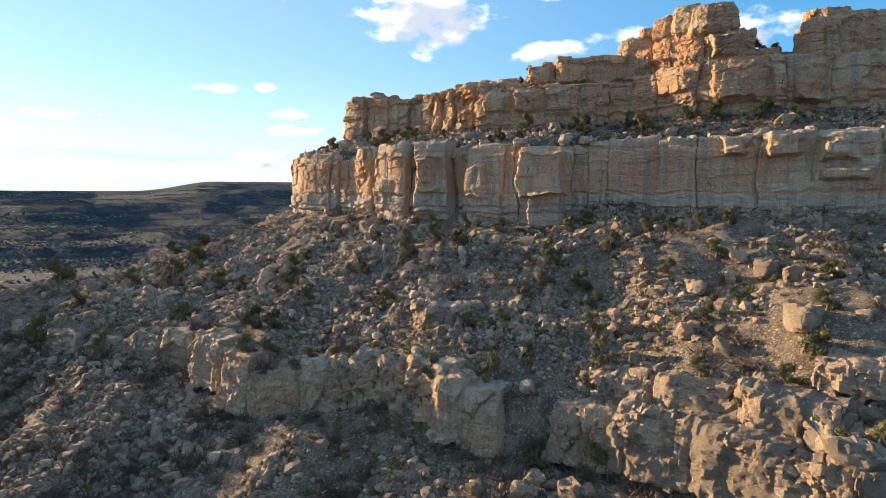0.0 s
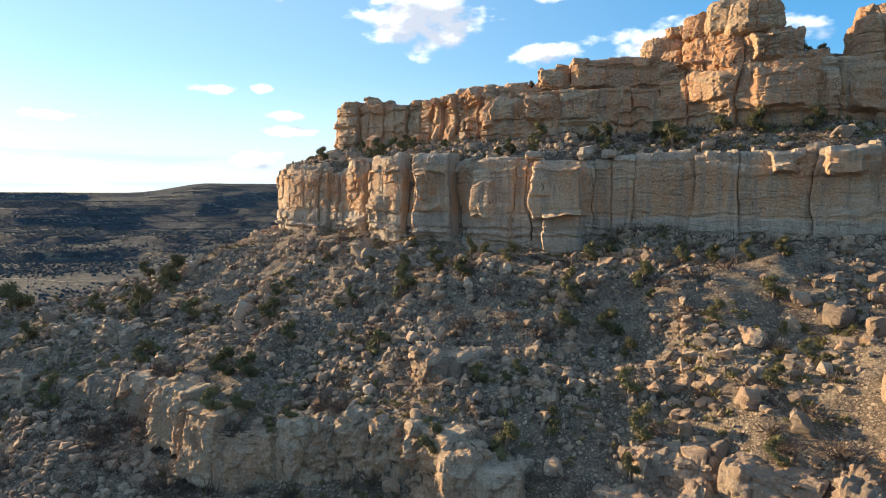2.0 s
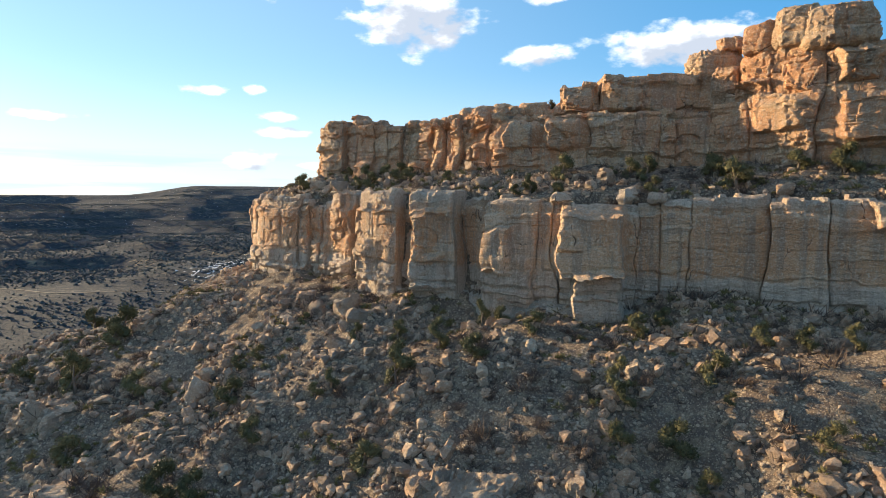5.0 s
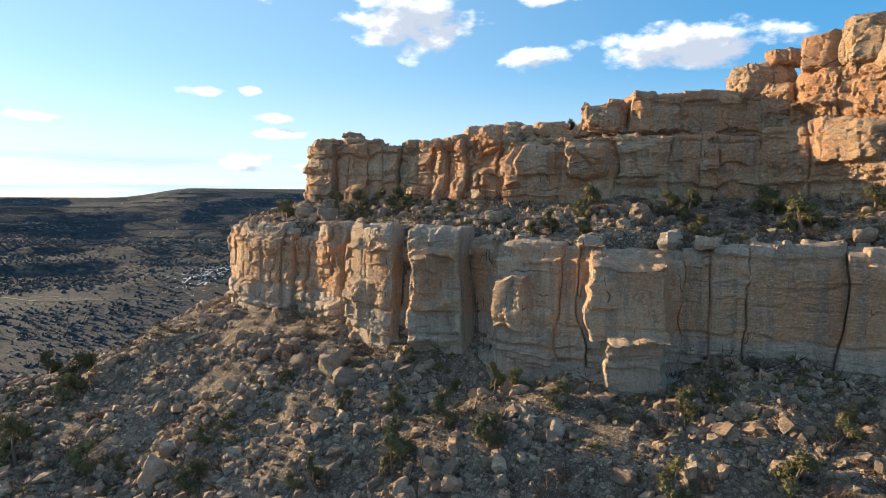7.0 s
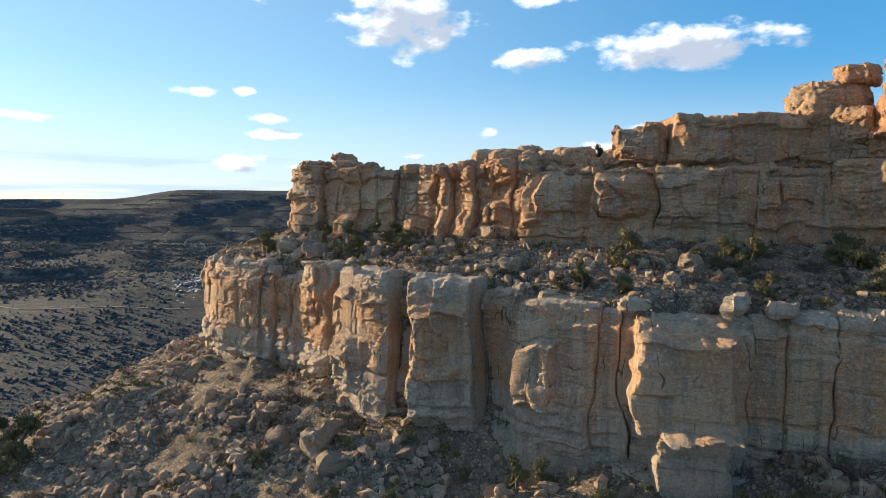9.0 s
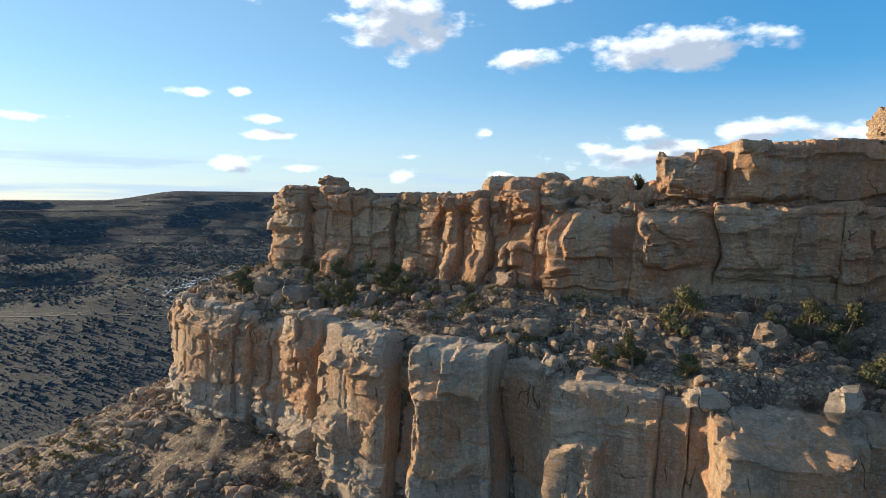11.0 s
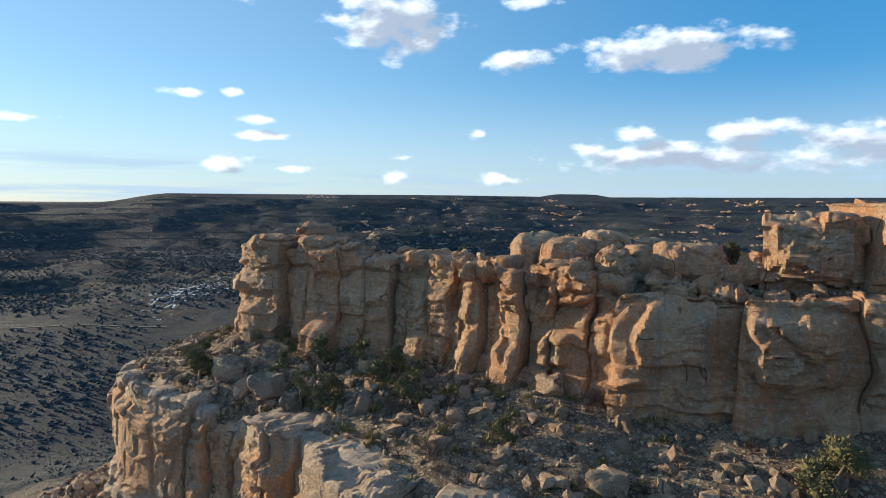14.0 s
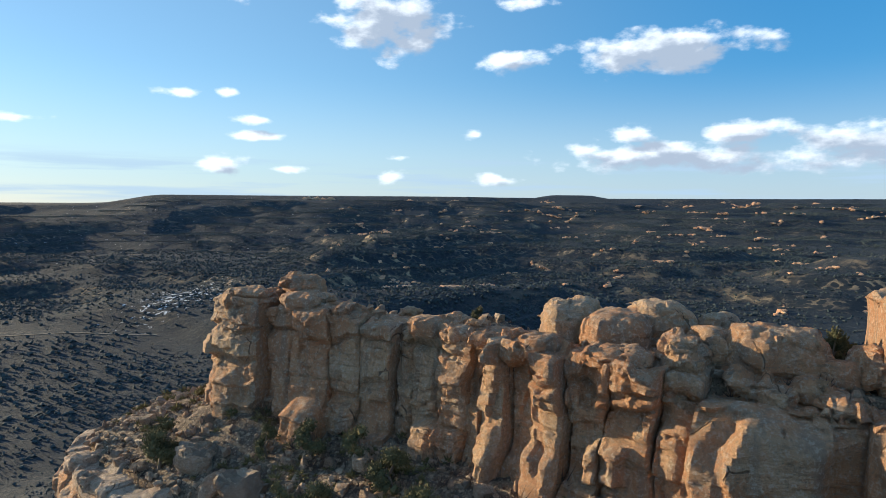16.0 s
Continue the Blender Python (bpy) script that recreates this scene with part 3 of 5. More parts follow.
def build_ground():
    xs, ys = graded(-78, 72, 0.7, -4600, 4600, 1.055), graded(36, 170, 0.7, -1500, 4700, 1.028)
    X, Y = np.meshgrid(xs, ys, indexing="ij")
    Z = land(X, Y)
    n, m = X.shape
    k = (np.arange(n - 1)[:, None] * m + np.arange(m - 1)[None]).ravel()
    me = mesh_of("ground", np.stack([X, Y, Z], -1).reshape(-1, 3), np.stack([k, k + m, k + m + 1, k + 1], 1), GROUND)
    P = np.stack([X, Y, Z * 0], -1).reshape(-1, 3)
    meadow = np.maximum(MEADOW(P[:, 0], P[:, 1]), 0.8 * np.exp(-(((P[:, 0] - 560) / 260) ** 2 + ((P[:, 1] - 860) / 60) ** 2)))
    woods = (1 - meadow) * np.clip(0.75 + 0.6 * fbm(P / 260.0, 4, 71), 0.0, 1.0) * step01((np.hypot(P[:, 0], P[:, 1]) - 300) / 500)
    snow = np.exp(-(((P[:, 0] + 240) / 55) ** 2 + ((P[:, 1] - 730) / 130) ** 2)) + 0.45 * step01((P[:, 1] - 700) / 400) * step01((-150 - P[:, 0]) / 100)
    gx, gy = np.gradient(Z, xs, ys)
    steep = np.hypot(gx, gy).ravel()
    bare = step01((steep - 0.16) / 0.3) * step01((np.hypot(P[:, 0], P[:, 1]) - 620) / 200)
    for key, data in (("woods", woods), ("snow", snow), ("bare", bare), ("meadow", meadow)):
        a = me.attributes.new(key, "FLOAT", "POINT")
        a.data.foreach_set("value", data.astype(np.float32).ravel())
    return tagged(new("ground", me), "rocky talus slope and wide scrubby valley with far mesas", "ground", kind="structure")


ground = build_ground()

# ---- cliffs ----
def smooth_line(line, sig=1.0, ds=0.1):
    """A polyline as evenly spaced places with rounded corners: arc lengths, places, outward ways."""
    L = np.concatenate([[0], np.cumsum(np.hypot(*np.diff(line, axis=0).T))])
    s = np.arange(0, L[-1], ds)
    k = np.exp(-0.5 * (np.arange(-30, 31) * ds / sig) ** 2)
    k /= k.sum()
    q = np.stack([np.convolve(np.pad(np.interp(s, L, line[:, i]), 30, mode="reflect", reflect_type="odd"), k, "valid") for i in (0, 1)], 1)
    e = np.gradient(q, axis=0)
    e /= np.linalg.norm(e, axis=1, keepdims=True)
    return s, q, np.stack([e[:, 1], -e[:, 0]], 1)


LOW_SMOOTH, HIGH_SMOOTH = smooth_line(LOW), smooth_line(HIGH)


def on_face(curve, u):
    s, q, n = curve
    at = np.stack([np.interp(u, s, q[:, i]) for i in (0, 1)], -1)
    way = np.stack([np.interp(u, s, n[:, i]) for i in (0, 1)], -1)
    return at, way / np.linalg.norm(way, axis=-1, keepdims=True)


def thing(name, at, label, category, group=""):
    ob = new(name)
    ob.location = at
    bpy.context.view_layer.update()
    return tagged(ob, label, category, group)


def under(ob, parent):
    """Lays a part made in world places under its thing."""
    ob.parent = parent
    ob.matrix_parent_inverse = Matrix.Translation(parent.location).inverted()
    return ob


def window(x, a, b, soft_a, soft_b):
    return step01((x - a) / soft_a) * step01((b - x) / soft_b)


def column(name, parent, curve, row, seed, mat, step, setback, depth, layers, bulges, wear, flute, corner, rim_round, lean, bevel=0.4):
    """One column of a cliff: front, sides and top. Row: start, end, how far its left and right edges stand out, top, foot."""
    u0, u1, left, right, top, foot = row
    wide, tall = u1 - u0, top - foot
    nu, nv, nb = max(4, int(wide / step)), max(4, int(tall / step)), 9
    s = np.concatenate([[0, 0], np.linspace(0, 1, nu + 1), [1, 1]])
    inward = np.concatenate([[depth, 1.2], np.zeros(nu + 1), [1.2, depth]])
    v = np.concatenate([np.linspace(0, 1, nv + 1), np.ones(nb)])
    back = np.concatenate([np.zeros(nv + 1), np.linspace(0, 1, nb + 1)[1:] ** 1.4 * depth])
    S, V = np.meshgrid(s, v, indexing="ij")
    I, B = np.meshgrid(inward, back, indexing="ij")
    Z = foot + V * tall
    flat = np.zeros(Z.size)
    sway = [(0.55 * fbm(np.stack([flat + 3.1 * w, flat + 1.7 * w, Z.ravel() * 0.16], 1), 3, 810)).reshape(Z.shape) for w in (u0, u1)]
    U = u0 + S * wide + np.where(S < 0.5, (1 - 2 * S) * sway[0], (2 * S - 1) * sway[1]) * min(1.0, wide / 2.5)
    at, way = on_face(curve, U)
    P = np.concatenate([at, Z[..., None]], -1).reshape(-1, 3)
    warp_u = U + (0.5 * value(P * 0.45, 821) + 0.25 * value(P * 1.1, 822)).reshape(Z.shape)
    warp_z = Z + (0.5 * value(P * 0.4, 823) + 0.22 * value(P * 1.2, 824)).reshape(Z.shape)
    rnd = random.Random(seed)
    torn = (0.35 * fbm(P * 0.5, 3, 831) + 0.12 * fbm(P * 1.9, 2, 832)).reshape(Z.shape)
    d_left, d_right = S * wide + torn, (1 - S) * wide + torn
    bevel_l, bevel_r = rnd.uniform(0.4, 1.7) * min(1.0, wide / 3.5), rnd.uniform(0.2, 0.8) * min(1.0, wide / 3.5)
    edge = np.clip(1 - np.minimum(S, 1 - S) * wide / min(corner * 1.6, wide * 0.45), 0, 1)
    cut = rnd.uniform(0.5, 1.1) * np.clip(bevel_l - d_left, 0, bevel_l + 0.4) + rnd.uniform(0.4, 0.9) * np.clip(bevel_r - d_right, 0, bevel_r + 0.4)
    out = left + (right - left) * S - bevel * cut - corner * rnd.uniform(0.5, 1.4) * edge ** 8 * (0.3 + 0.7 * step01(0.5 + 2 * torn)) - setback + lean * (1 - V)
    z = foot
    while z < top:
        thick = rnd.uniform(0.5, 2.6)
        a, b = rnd.uniform(0.0, 0.55), rnd.uniform(0.45, 1.0)
        if rnd.random() < 0.4:
            a, b = -0.2, 1.2
        proud = rnd.choice((-1, 1)) * rnd.uniform(0.0, 1.0) ** 1.6 * (0.75 * wear if u0 > 60 else 0.5)
        out = out + proud * step01((warp_z - z) / 0.14) * step01((z + thick - warp_z) / 0.14) * step01((S + torn / wide - a) / 0.03) * step01((b - S + torn / wide) / 0.03)
        z += thick * rnd.uniform(0.5, 1.0)
    for z0, z1, proud in layers:
        out = out + proud * window(warp_z, z0, z1, 0.2, 0.2)
    for a, b, z0, z1, proud, soft in bulges:
        if a < u1 + 2 and b > u0 - 2:
            out = out + proud * window(warp_u, a, b, soft * 0.7, soft * 1.3) * window(warp_z, z0, z1, 0.35, soft * 1.2)
    h = (top - Z) / rim_round
    out = out - rim_round * 0.75 * np.clip(1 - h, 0, 1) ** 2
    sunk = np.maximum(I, B)
    off = out - sunk
    rise = np.minimum(B / (rim_round + 0.3), 1.0)
    crag = facets(np.concatenate([at + way * off[..., None], Z[..., None] * 0], -1).reshape(-1, 3) * 0.4, 840, 0.6, 0.25).reshape(Z.shape)
    Zc = Z + crag * V ** 4 + 0.14 * rim_round * rise - 0.5 * rim_round * edge ** 2 * np.clip(1 - h, 0, 1) ** 2
    P = np.concatenate([at + way * off[..., None], Zc[..., None]], -1).reshape(-1, 3)
    ang = np.clip(rise + 0.4 * np.clip(1 - h, 0, 1), 0, 1) * np.pi / 2
    W = np.concatenate([way * np.cos(ang)[..., None], np.sin(ang)[..., None]], -1).reshape(-1, 3)
    free = np.where(I > 0, 0.4, 1.0).ravel()
    P = P + W * (weather(P, W, seed, wear, 1.0, flute) * free)[:, None]
    n, m = Z.shape
    k = (np.arange(n - 1)[:, None] * m + np.arange(m - 1)[None]).ravel()
    return under(new(name, mesh_of(name, P, np.stack([k, k + m, k + m + 1, k + 1], 1), mat, sharp=20.0)), parent)


def cliff(parent, curve, rows, seed, mat, name="rock_column", step=0.17, setback=0.0, depth=4.5, layers=(), bulges=(), wear=0.55, flute=0.0, corner=0.7, rim_round=0.6, lean=0.0, bevel=0.4):
    for k, row in enumerate(rows):
        far_east = row[0] > (112 if curve is LOW_SMOOTH else 104)
        calm = (0.5 if row[0] > 67 or row[0] < 32 else 0.9) if curve is LOW_SMOOTH else (0.6 if row[0] < 28 else 1.0)
        column(name, parent, curve, row, seed + k, mat, 0.3 if far_east else step, setback, depth, layers, bulges, wear * calm, flute, corner * (0.1 + 0.7 * ((k * 0.618) % 1.0)), rim_round, lean, bevel * calm)


LOWER_ROWS = [
    (2, 9, 0, 0, 48.4, 34), (9, 15, 0, 0.1, 48.6, 34), (15, 19.2, 0.1, 0.3, 48.6, 34), (19.2, 23.0, 0.2, 0.5, 49.4, 34.5), (23.0, 27.0, 0.6, 0.3, 49.6, 35), (27.0, 31.2, 0.3, -0.1, 49.4, 35.5), (31.2, 33.7, -0.4, -0.1, 48.6, 35.5),
    (33.7, 36.4, -1.0, -0.6, 48.0, 35.5), (36.4, 39.4, -1.2, -0.6, 48.4, 35.5), (39.4, 42.6, 0.2, 0.6, 49.9, 36), (42.6, 45.4, 0.5, 0.4, 50.0, 36), (45.4, 49.3, -0.5, 0.0, 49.7, 36),
    (49.3, 54.2, 1.4, 1.2, 50.0, 35), (54.2, 58.0, 1.2, 0.4, 50.0, 35), (58.0, 60.4, -1.9, -1.5, 49.0, 35), (60.4, 67.2, 1.5, 0.8, 49.9, 35.6), (67.2, 72.4, -1.9, -0.8, 49.0, 34.5),
    (72.4, 79.4, 0.4, -0.5, 48.9, 34.5), (79.4, 81.6, -0.7, -0.2, 48.5, 34.5), (81.6, 91.0, -0.3, 0.0, 48.3, 33.8), (91.0, 93.8, -0.5, -0.4, 48.6, 34.5), (93.8, 97.0, -0.1, 0.3, 49.0, 35.5),
    (97.0, 104.6, 0.5, -0.1, 49.2, 35.5), (104.6, 110.3, 1.0, 0.6, 49.0, 35.5), (110.3, 119.3, 0.3, -0.2, 48.9, 35.5), (119.3, 126.2, 0.7, 0.2, 49.1, 35.5), (126.2, 134, 0.4, 0.7, 49.2, 35.5),
    (134, 146, 0.2, 0.5, 49.2, 35.5), (146, 162, 0.3, 0.3, 49.2, 35.5), (162, 176, 0.2, 0.2, 49.2, 35.5),
]
LOWER_LAYERS = [(47.3, 52, -0.35), (45.6, 47.4, 0.18), (40.2, 40.8, -0.22), (37.6, 38.4, -0.3), (30, 37.2, -0.5)]
# start, end, foot, top, how far it stands out, softness
LOWER_BULGES = [
    (82.0, 90.6, 39.9, 48.2, 3.2, 1.3), (83.6, 90.0, 34.0, 41.0, 2.6, 0.8), (82.4, 85.4, 43.0, 46.2, 0.5, 0.8), (72.4, 76.4, 39.8, 45.6, 1.3, 0.5), (74.0, 79.2, 36.0, 42.5, 0.6, 0.8),
    (60.9, 64.6, 42.6, 47.0, 1.0, 0.8), (60.6, 65.8, 36.4, 42.6, 1.2, 0.9), (62.6, 67.4, 46.4, 50.4, 0.9, 0.5), (50.0, 53.6, 37.0, 43.8, 0.7, 0.6), (40.0, 44.4, 44.2, 50.4, 0.5, 0.4), (41.0, 46.0, 36.0, 39.6, 1.0, 0.5), (34.2, 38.6, 36.0, 42.0, 1.0, 0.7),
    (20.5, 26.0, 37.0, 41.5, 0.5, 0.8), (114.0, 118.0, 46.0, 49.6, 1.1, 0.6), (119.8, 124.8, 45.4, 49.6, 1.4, 0.6), (126.5, 131.5, 44.8, 49.0, 1.6, 0.7), (127.0, 133.0, 42.0, 44.2, 1.5, 0.6),
]
lower = thing("lower_cliff", (5, 112, 37), "tall pale tan sandstone cliff split into columns above the talus", "cliff")
cliff(lower, LOW_SMOOTH, LOWER_ROWS, 100, ROCK_LOW, layers=LOWER_LAYERS, bulges=LOWER_BULGES, wear=0.5, flute=0.03, corner=0.6, rim_round=0.4, lean=0.5, step=0.15, bevel=0.2)
cliff(lower, LOW_SMOOTH, [(54.5, 60.6, 0, 0, 36.3, 32.5), (60.4, 67, 0.1, 0, 36.4, 32.2), (66.8, 73, 0, 0.2, 36.3, 32), (72.8, 81.5, 0, 0.2, 36.4, 32), (81.2, 92, 1.6, 1.4, 36.0, 30), (91.6, 100, 0, 0.2, 37.4, 33)], 180, SHALE, name="shale_bed", setback=0.5, wear=0.4, corner=0.3, rim_round=0.4, lean=0.8)

UPPER_ROWS = [
    (1, 5.6, 0, 0, 60.8, 51), (5.6, 10.2, 0, 0.12, 61.8, 51), (10.2, 15.4, 0.12, 0.24, 62.3, 51), (15.4, 16.7, -0.66, -0.54, 61.8, 51), (16.7, 18.4, -0.24, -0.12, 61.9, 51), (18.4, 22.3, -0.06, 0.12, 62, 51),
    (22.3, 24.4, -0.18, 0, 61.6, 51.5), (24.4, 27.3, -0.06, 0.24, 61.3, 51.5), (27.3, 29, -1.02, -0.9, 60.9, 51.5), (29, 31.4, -0.36, -0.06, 61.6, 51.5), (31.4, 33.6, 0, 0.24, 61.2, 51.5), (33.6, 35.3, -0.3, -0.18, 61.2, 51.5),
    (35.3, 36.9, 0.18, 0.48, 61.4, 51.5), (36.9, 39.3, -0.54, -0.36, 61.7, 51.5), (39.3, 41, 0.24, 0.6, 61.7, 51.5), (41, 43.9, -0.3, -0.06, 61.9, 51.5), (43.9, 46.3, 0.18, 0.54, 61.8, 51.5), (46.3, 48.6, -0.12, 0.18, 61.4, 51.5),
    (48.6, 55.4, 1.3, -0.3, 60.4, 51.5), (55.4, 61.6, 1.1, -0.4, 60.6, 51.5),
]
UPPER_LAYERS = [(60.2, 64, 0.25), (59.8, 60.2, -0.3), (57.0, 57.5, -0.18), (50, 54.6, 0.3)]
UPPER_BULGES = [
    (9.0, 14.8, 57.6, 61.0, 0.4, 0.7), (11.0, 13.6, 51, 56.6, 0.5, 0.5), (19.0, 22.6, 51.0, 55.6, 1.3, 0.8), (29.4, 32.4, 51, 56.0, 1.0, 0.7), (31.6, 34.0, 55.6, 58.8, 0.4, 0.5), (35.2, 37.4, 51, 55.4, 0.5, 0.5),
    (36.2, 38.6, 60.0, 62.4, 1.0, 0.5), (39.2, 41.6, 58.4, 62.4, 0.5, 0.5), (38.8, 42.0, 51, 56.2, 0.7, 0.6), (43.0, 45.4, 54.6, 57.2, 0.7, 0.5), (43.4, 47.2, 59.2, 62.4, 0.7, 0.6), (46.4, 48.8, 56.0, 58.8, 0.6, 0.6), (42.0, 45.0, 51, 53.8, 0.9, 0.6),
    (49.6, 55.0, 56.2, 60.0, 1.1, 1.0), (48.4, 50.6, 54.8, 58.8, 0.9, 0.7), (55.9, 61.2, 55.8, 60.4, 1.3, 1.1),
]
EAST_ROWS = [
    (61.6, 67.9, 0.6, 0.5, 60.9, 52), (67.9, 71.4, 0.1, 0.2, 61.0, 52), (71.4, 73.7, 0.3, 0.2, 61.0, 52), (73.7, 78.2, 0.1, 0.0, 61.0, 52), (78.2, 83.0, 0.2, 0.4, 61.2, 52), (83.0, 91.4, 0.2, 0.8, 61.6, 51.5),
    (91.4, 101.3, 0.4, 1.2, 62.4, 51), (101.3, 104.8, 0.2, 0.4, 62.0, 51), (104.8, 112, 0.5, 0.7, 62.2, 51), (112, 125, 0.3, 0.3, 62.5, 51), (125, 140, 0.2, 0.2, 62.5, 51),
]
EAST_LAYERS = [(60.0, 62, 0.2), (57.2, 57.6, -0.12), (50, 55.2, -0.45)]
EAST_BULGES = [(62.0, 67.0, 55.6, 60.4, 0.6, 0.9), (84.2, 91.0, 57.2, 61.4, 1.0, 1.0), (93.0, 100.6, 55.5, 61.6, 1.0, 1.2), (102.0, 104.4, 54, 60.6, 0.8, 0.6), (105.6, 111.0, 55.0, 61.6, 1.2, 0.8)]
SECOND_ROWS = [(56.2, 63.6, 0.3, -0.6, 65.4, 59.6), (64.0, 76.3, 0.9, 0.5, 66.3, 59.6), (76.3, 80.6, 0.9, 1.4, 66.6, 59.8)]
SECOND_BULGES = [(64.3, 70.5, 61.6, 65.6, 0.7, 1.1), (63.4, 66.6, 63.6, 67, 0.5, 0.7), (56.6, 62.8, 61.8, 65.0, 0.5, 1.0), (77.0, 80.6, 63.0, 66.0, 0.5, 0.6)]
TOWER_ROWS = [(80.4, 86.0, 0.0, 0.3, 67.4, 60.4), (86.0, 92.0, 0.2, 0.6, 67.6, 60.6), (92.0, 99.4, 0.6, 0.6, 66.6, 61.2), (99.4, 107.0, -1.6, -2.4, 64.0, 61.0), (113, 125, 0.0, 0.0, 69.0, 61.0), (125, 140, 0.0, 0.0, 69.0, 61.0)]
TOWER_BULGES = [(81.0, 86.2, 63.0, 67.2, 0.6, 0.9), (86.6, 91.4, 61.6, 66.0, 0.5, 0.9), (92.6, 98.4, 62.0, 66.4, 1.5, 1.1), (107.0, 112.0, 64.5, 68.0, 1.0, 0.9)]
upper = thing("upper_cliff", (5, 130, 54), "orange tan sandstone rim cliff of weathered columns and caps", "cliff")
cliff(upper, HIGH_SMOOTH, UPPER_ROWS, 400, ROCK_HIGH, step=0.15, layers=UPPER_LAYERS, bulges=UPPER_BULGES, wear=0.45, flute=0.08, corner=0.55, rim_round=0.25, lean=0.9, bevel=0.3)
cliff(upper, HIGH_SMOOTH, EAST_ROWS, 440, ROCK_HIGH, layers=EAST_LAYERS, bulges=EAST_BULGES, wear=0.45, flute=0.06, corner=0.3, rim_round=0.35, lean=0.5)
cliff(upper, HIGH_SMOOTH, SECOND_ROWS, 500, ROCK_HIGH, setback=3.0, depth=6.5, layers=[(59, 61.6, -0.5), (64.6, 68, 0.15)], bulges=SECOND_BULGES, wear=0.45, flute=0.06, corner=0.4, rim_round=0.5)
cliff(upper, HIGH_SMOOTH, TOWER_ROWS, 510, ROCK_HIGH, setback=0.6, depth=6.5, layers=[(60, 61.4, -0.3), (64.0, 64.4, -0.2)], bulges=TOWER_BULGES, wear=0.7, flute=0.2, corner=0.8, rim_round=0.9)


def cap(u0, u1, proud, depth, low, top, turn, seed, soft=0.26, wear=0.9):
    mid, way = on_face(HIGH_SMOOTH, np.array((u0 + u1) / 2))
    c = mid + way * (proud - depth / 2)
    size = (u1 - u0, depth, top - low)
    yaw = math.degrees(math.atan2(way[0], -way[1])) + turn
    under(rock_piece("cap_rock", ROCK_HIGH, (c[0], c[1], (top + low) / 2), size, yaw, seed, 0.16, soft * min(size), wear, taper=0.12, prow=0.2 * size[1], ridge=-0.1, hidden=False), upper)


# blocks crowning the tower
cap(81.2, 85.8, -0.6, 5, 67.0, 71.0, -14, 600)
cap(85.0, 91.0, -0.2, 6, 67.0, 71.9, -4, 601)
cap(90.0, 97.6, 0.2, 6, 66.2, 71.2, -10, 602)
cap(73.0, 80.6, -2.8, 5.5, 65.0, 69.3, 0, 615, 0.3)
cap(76.6, 80.0, -3.4, 3.5, 68.9, 70.9, 0, 605)
cap(107.4, 113.4, 0.2, 7, 61.0, 68.0, 0, 616, 0.2)
cap(108.5, 115, -2.0, 6, 67.2, 70.2, 0, 613)
# backing block added to plug a gap of sky in the tower
cap(80.5, 89, -2.8, 5, 60.0, 68.0, -4, 617, 0.12)
# the western tower's caps
cap(11.0, 15.6, 0.2, 3.5, 61.6, 63.0, 0, 603, 0.4)
cap(16.6, 20.4, -0.4, 3.5, 61.4, 63.0, 6, 604, 0.42)
cap(20.6, 24.0, -0.6, 3, 61.2, 62.3, -5, 606, 0.4)
cap(15.0, 18.0, -2.4, 3, 62.0, 64.1, 10, 607, 0.45)
# rounded blocks set along the middle rim
cap(28.4, 31.0, 0.1, 2.4, 60.9, 62.1, 0, 608, 0.45)
cap(31.2, 34.0, 0.3, 2.2, 60.7, 61.9, 6, 609, 0.45)
cap(34.0, 36.0, 0.7, 1.9, 60.8, 62.0, -8, 610, 0.46)
cap(37.6, 40.2, 0.5, 2.6, 61.0, 62.3, 4, 611, 0.4)
cap(42.0, 45.8, 0.6, 2.6, 61.2, 62.3, 0, 612, 0.4)
cap(49.5, 54.5, -1.8, 4.0, 59.8, 61.4, 0, 614, 0.4)


def crown_boulder(x, y, low, size, yaw, seed):
    """A great rounded boulder lying on the flat top."""
    return under(rock_piece("crown_boulder", ROCK_HIGH, (x, y, low + size[2] / 2 - 0.35), size, yaw, seed, 0.15, 0.4 * min(size), 0.55, taper=0.14, prow=0.2 * size[1], ridge=-0.15, hidden=False), upper)


for k, row in enumerate([
    (4.2, 134.4, 61.2, (4.0, 4.4, 3.0), -20), (6.6, 131.2, 61.2, (4.6, 4.0, 2.9), -38), (9.2, 131.8, 61.2, (4.4, 4.2, 3.3), -15), (8.4, 126.8, 61.2, (2.9, 2.7, 2.4), -30), (10.6, 128.2, 61.2, (3.2, 2.8, 2.5), 15),
    (13.6, 127.0, 61.2, (5.8, 4.2, 2.6), -24), (12.2, 130.4, 61.2, (3.0, 2.6, 2.8), 30), (17.0, 124.0, 61.4, (2.4, 2.4, 2.0), 10), (15.4, 124.6, 61.2, (2.0, 1.8, 1.4), 40),
]):
    crown_boulder(*row, seed=640 + k)

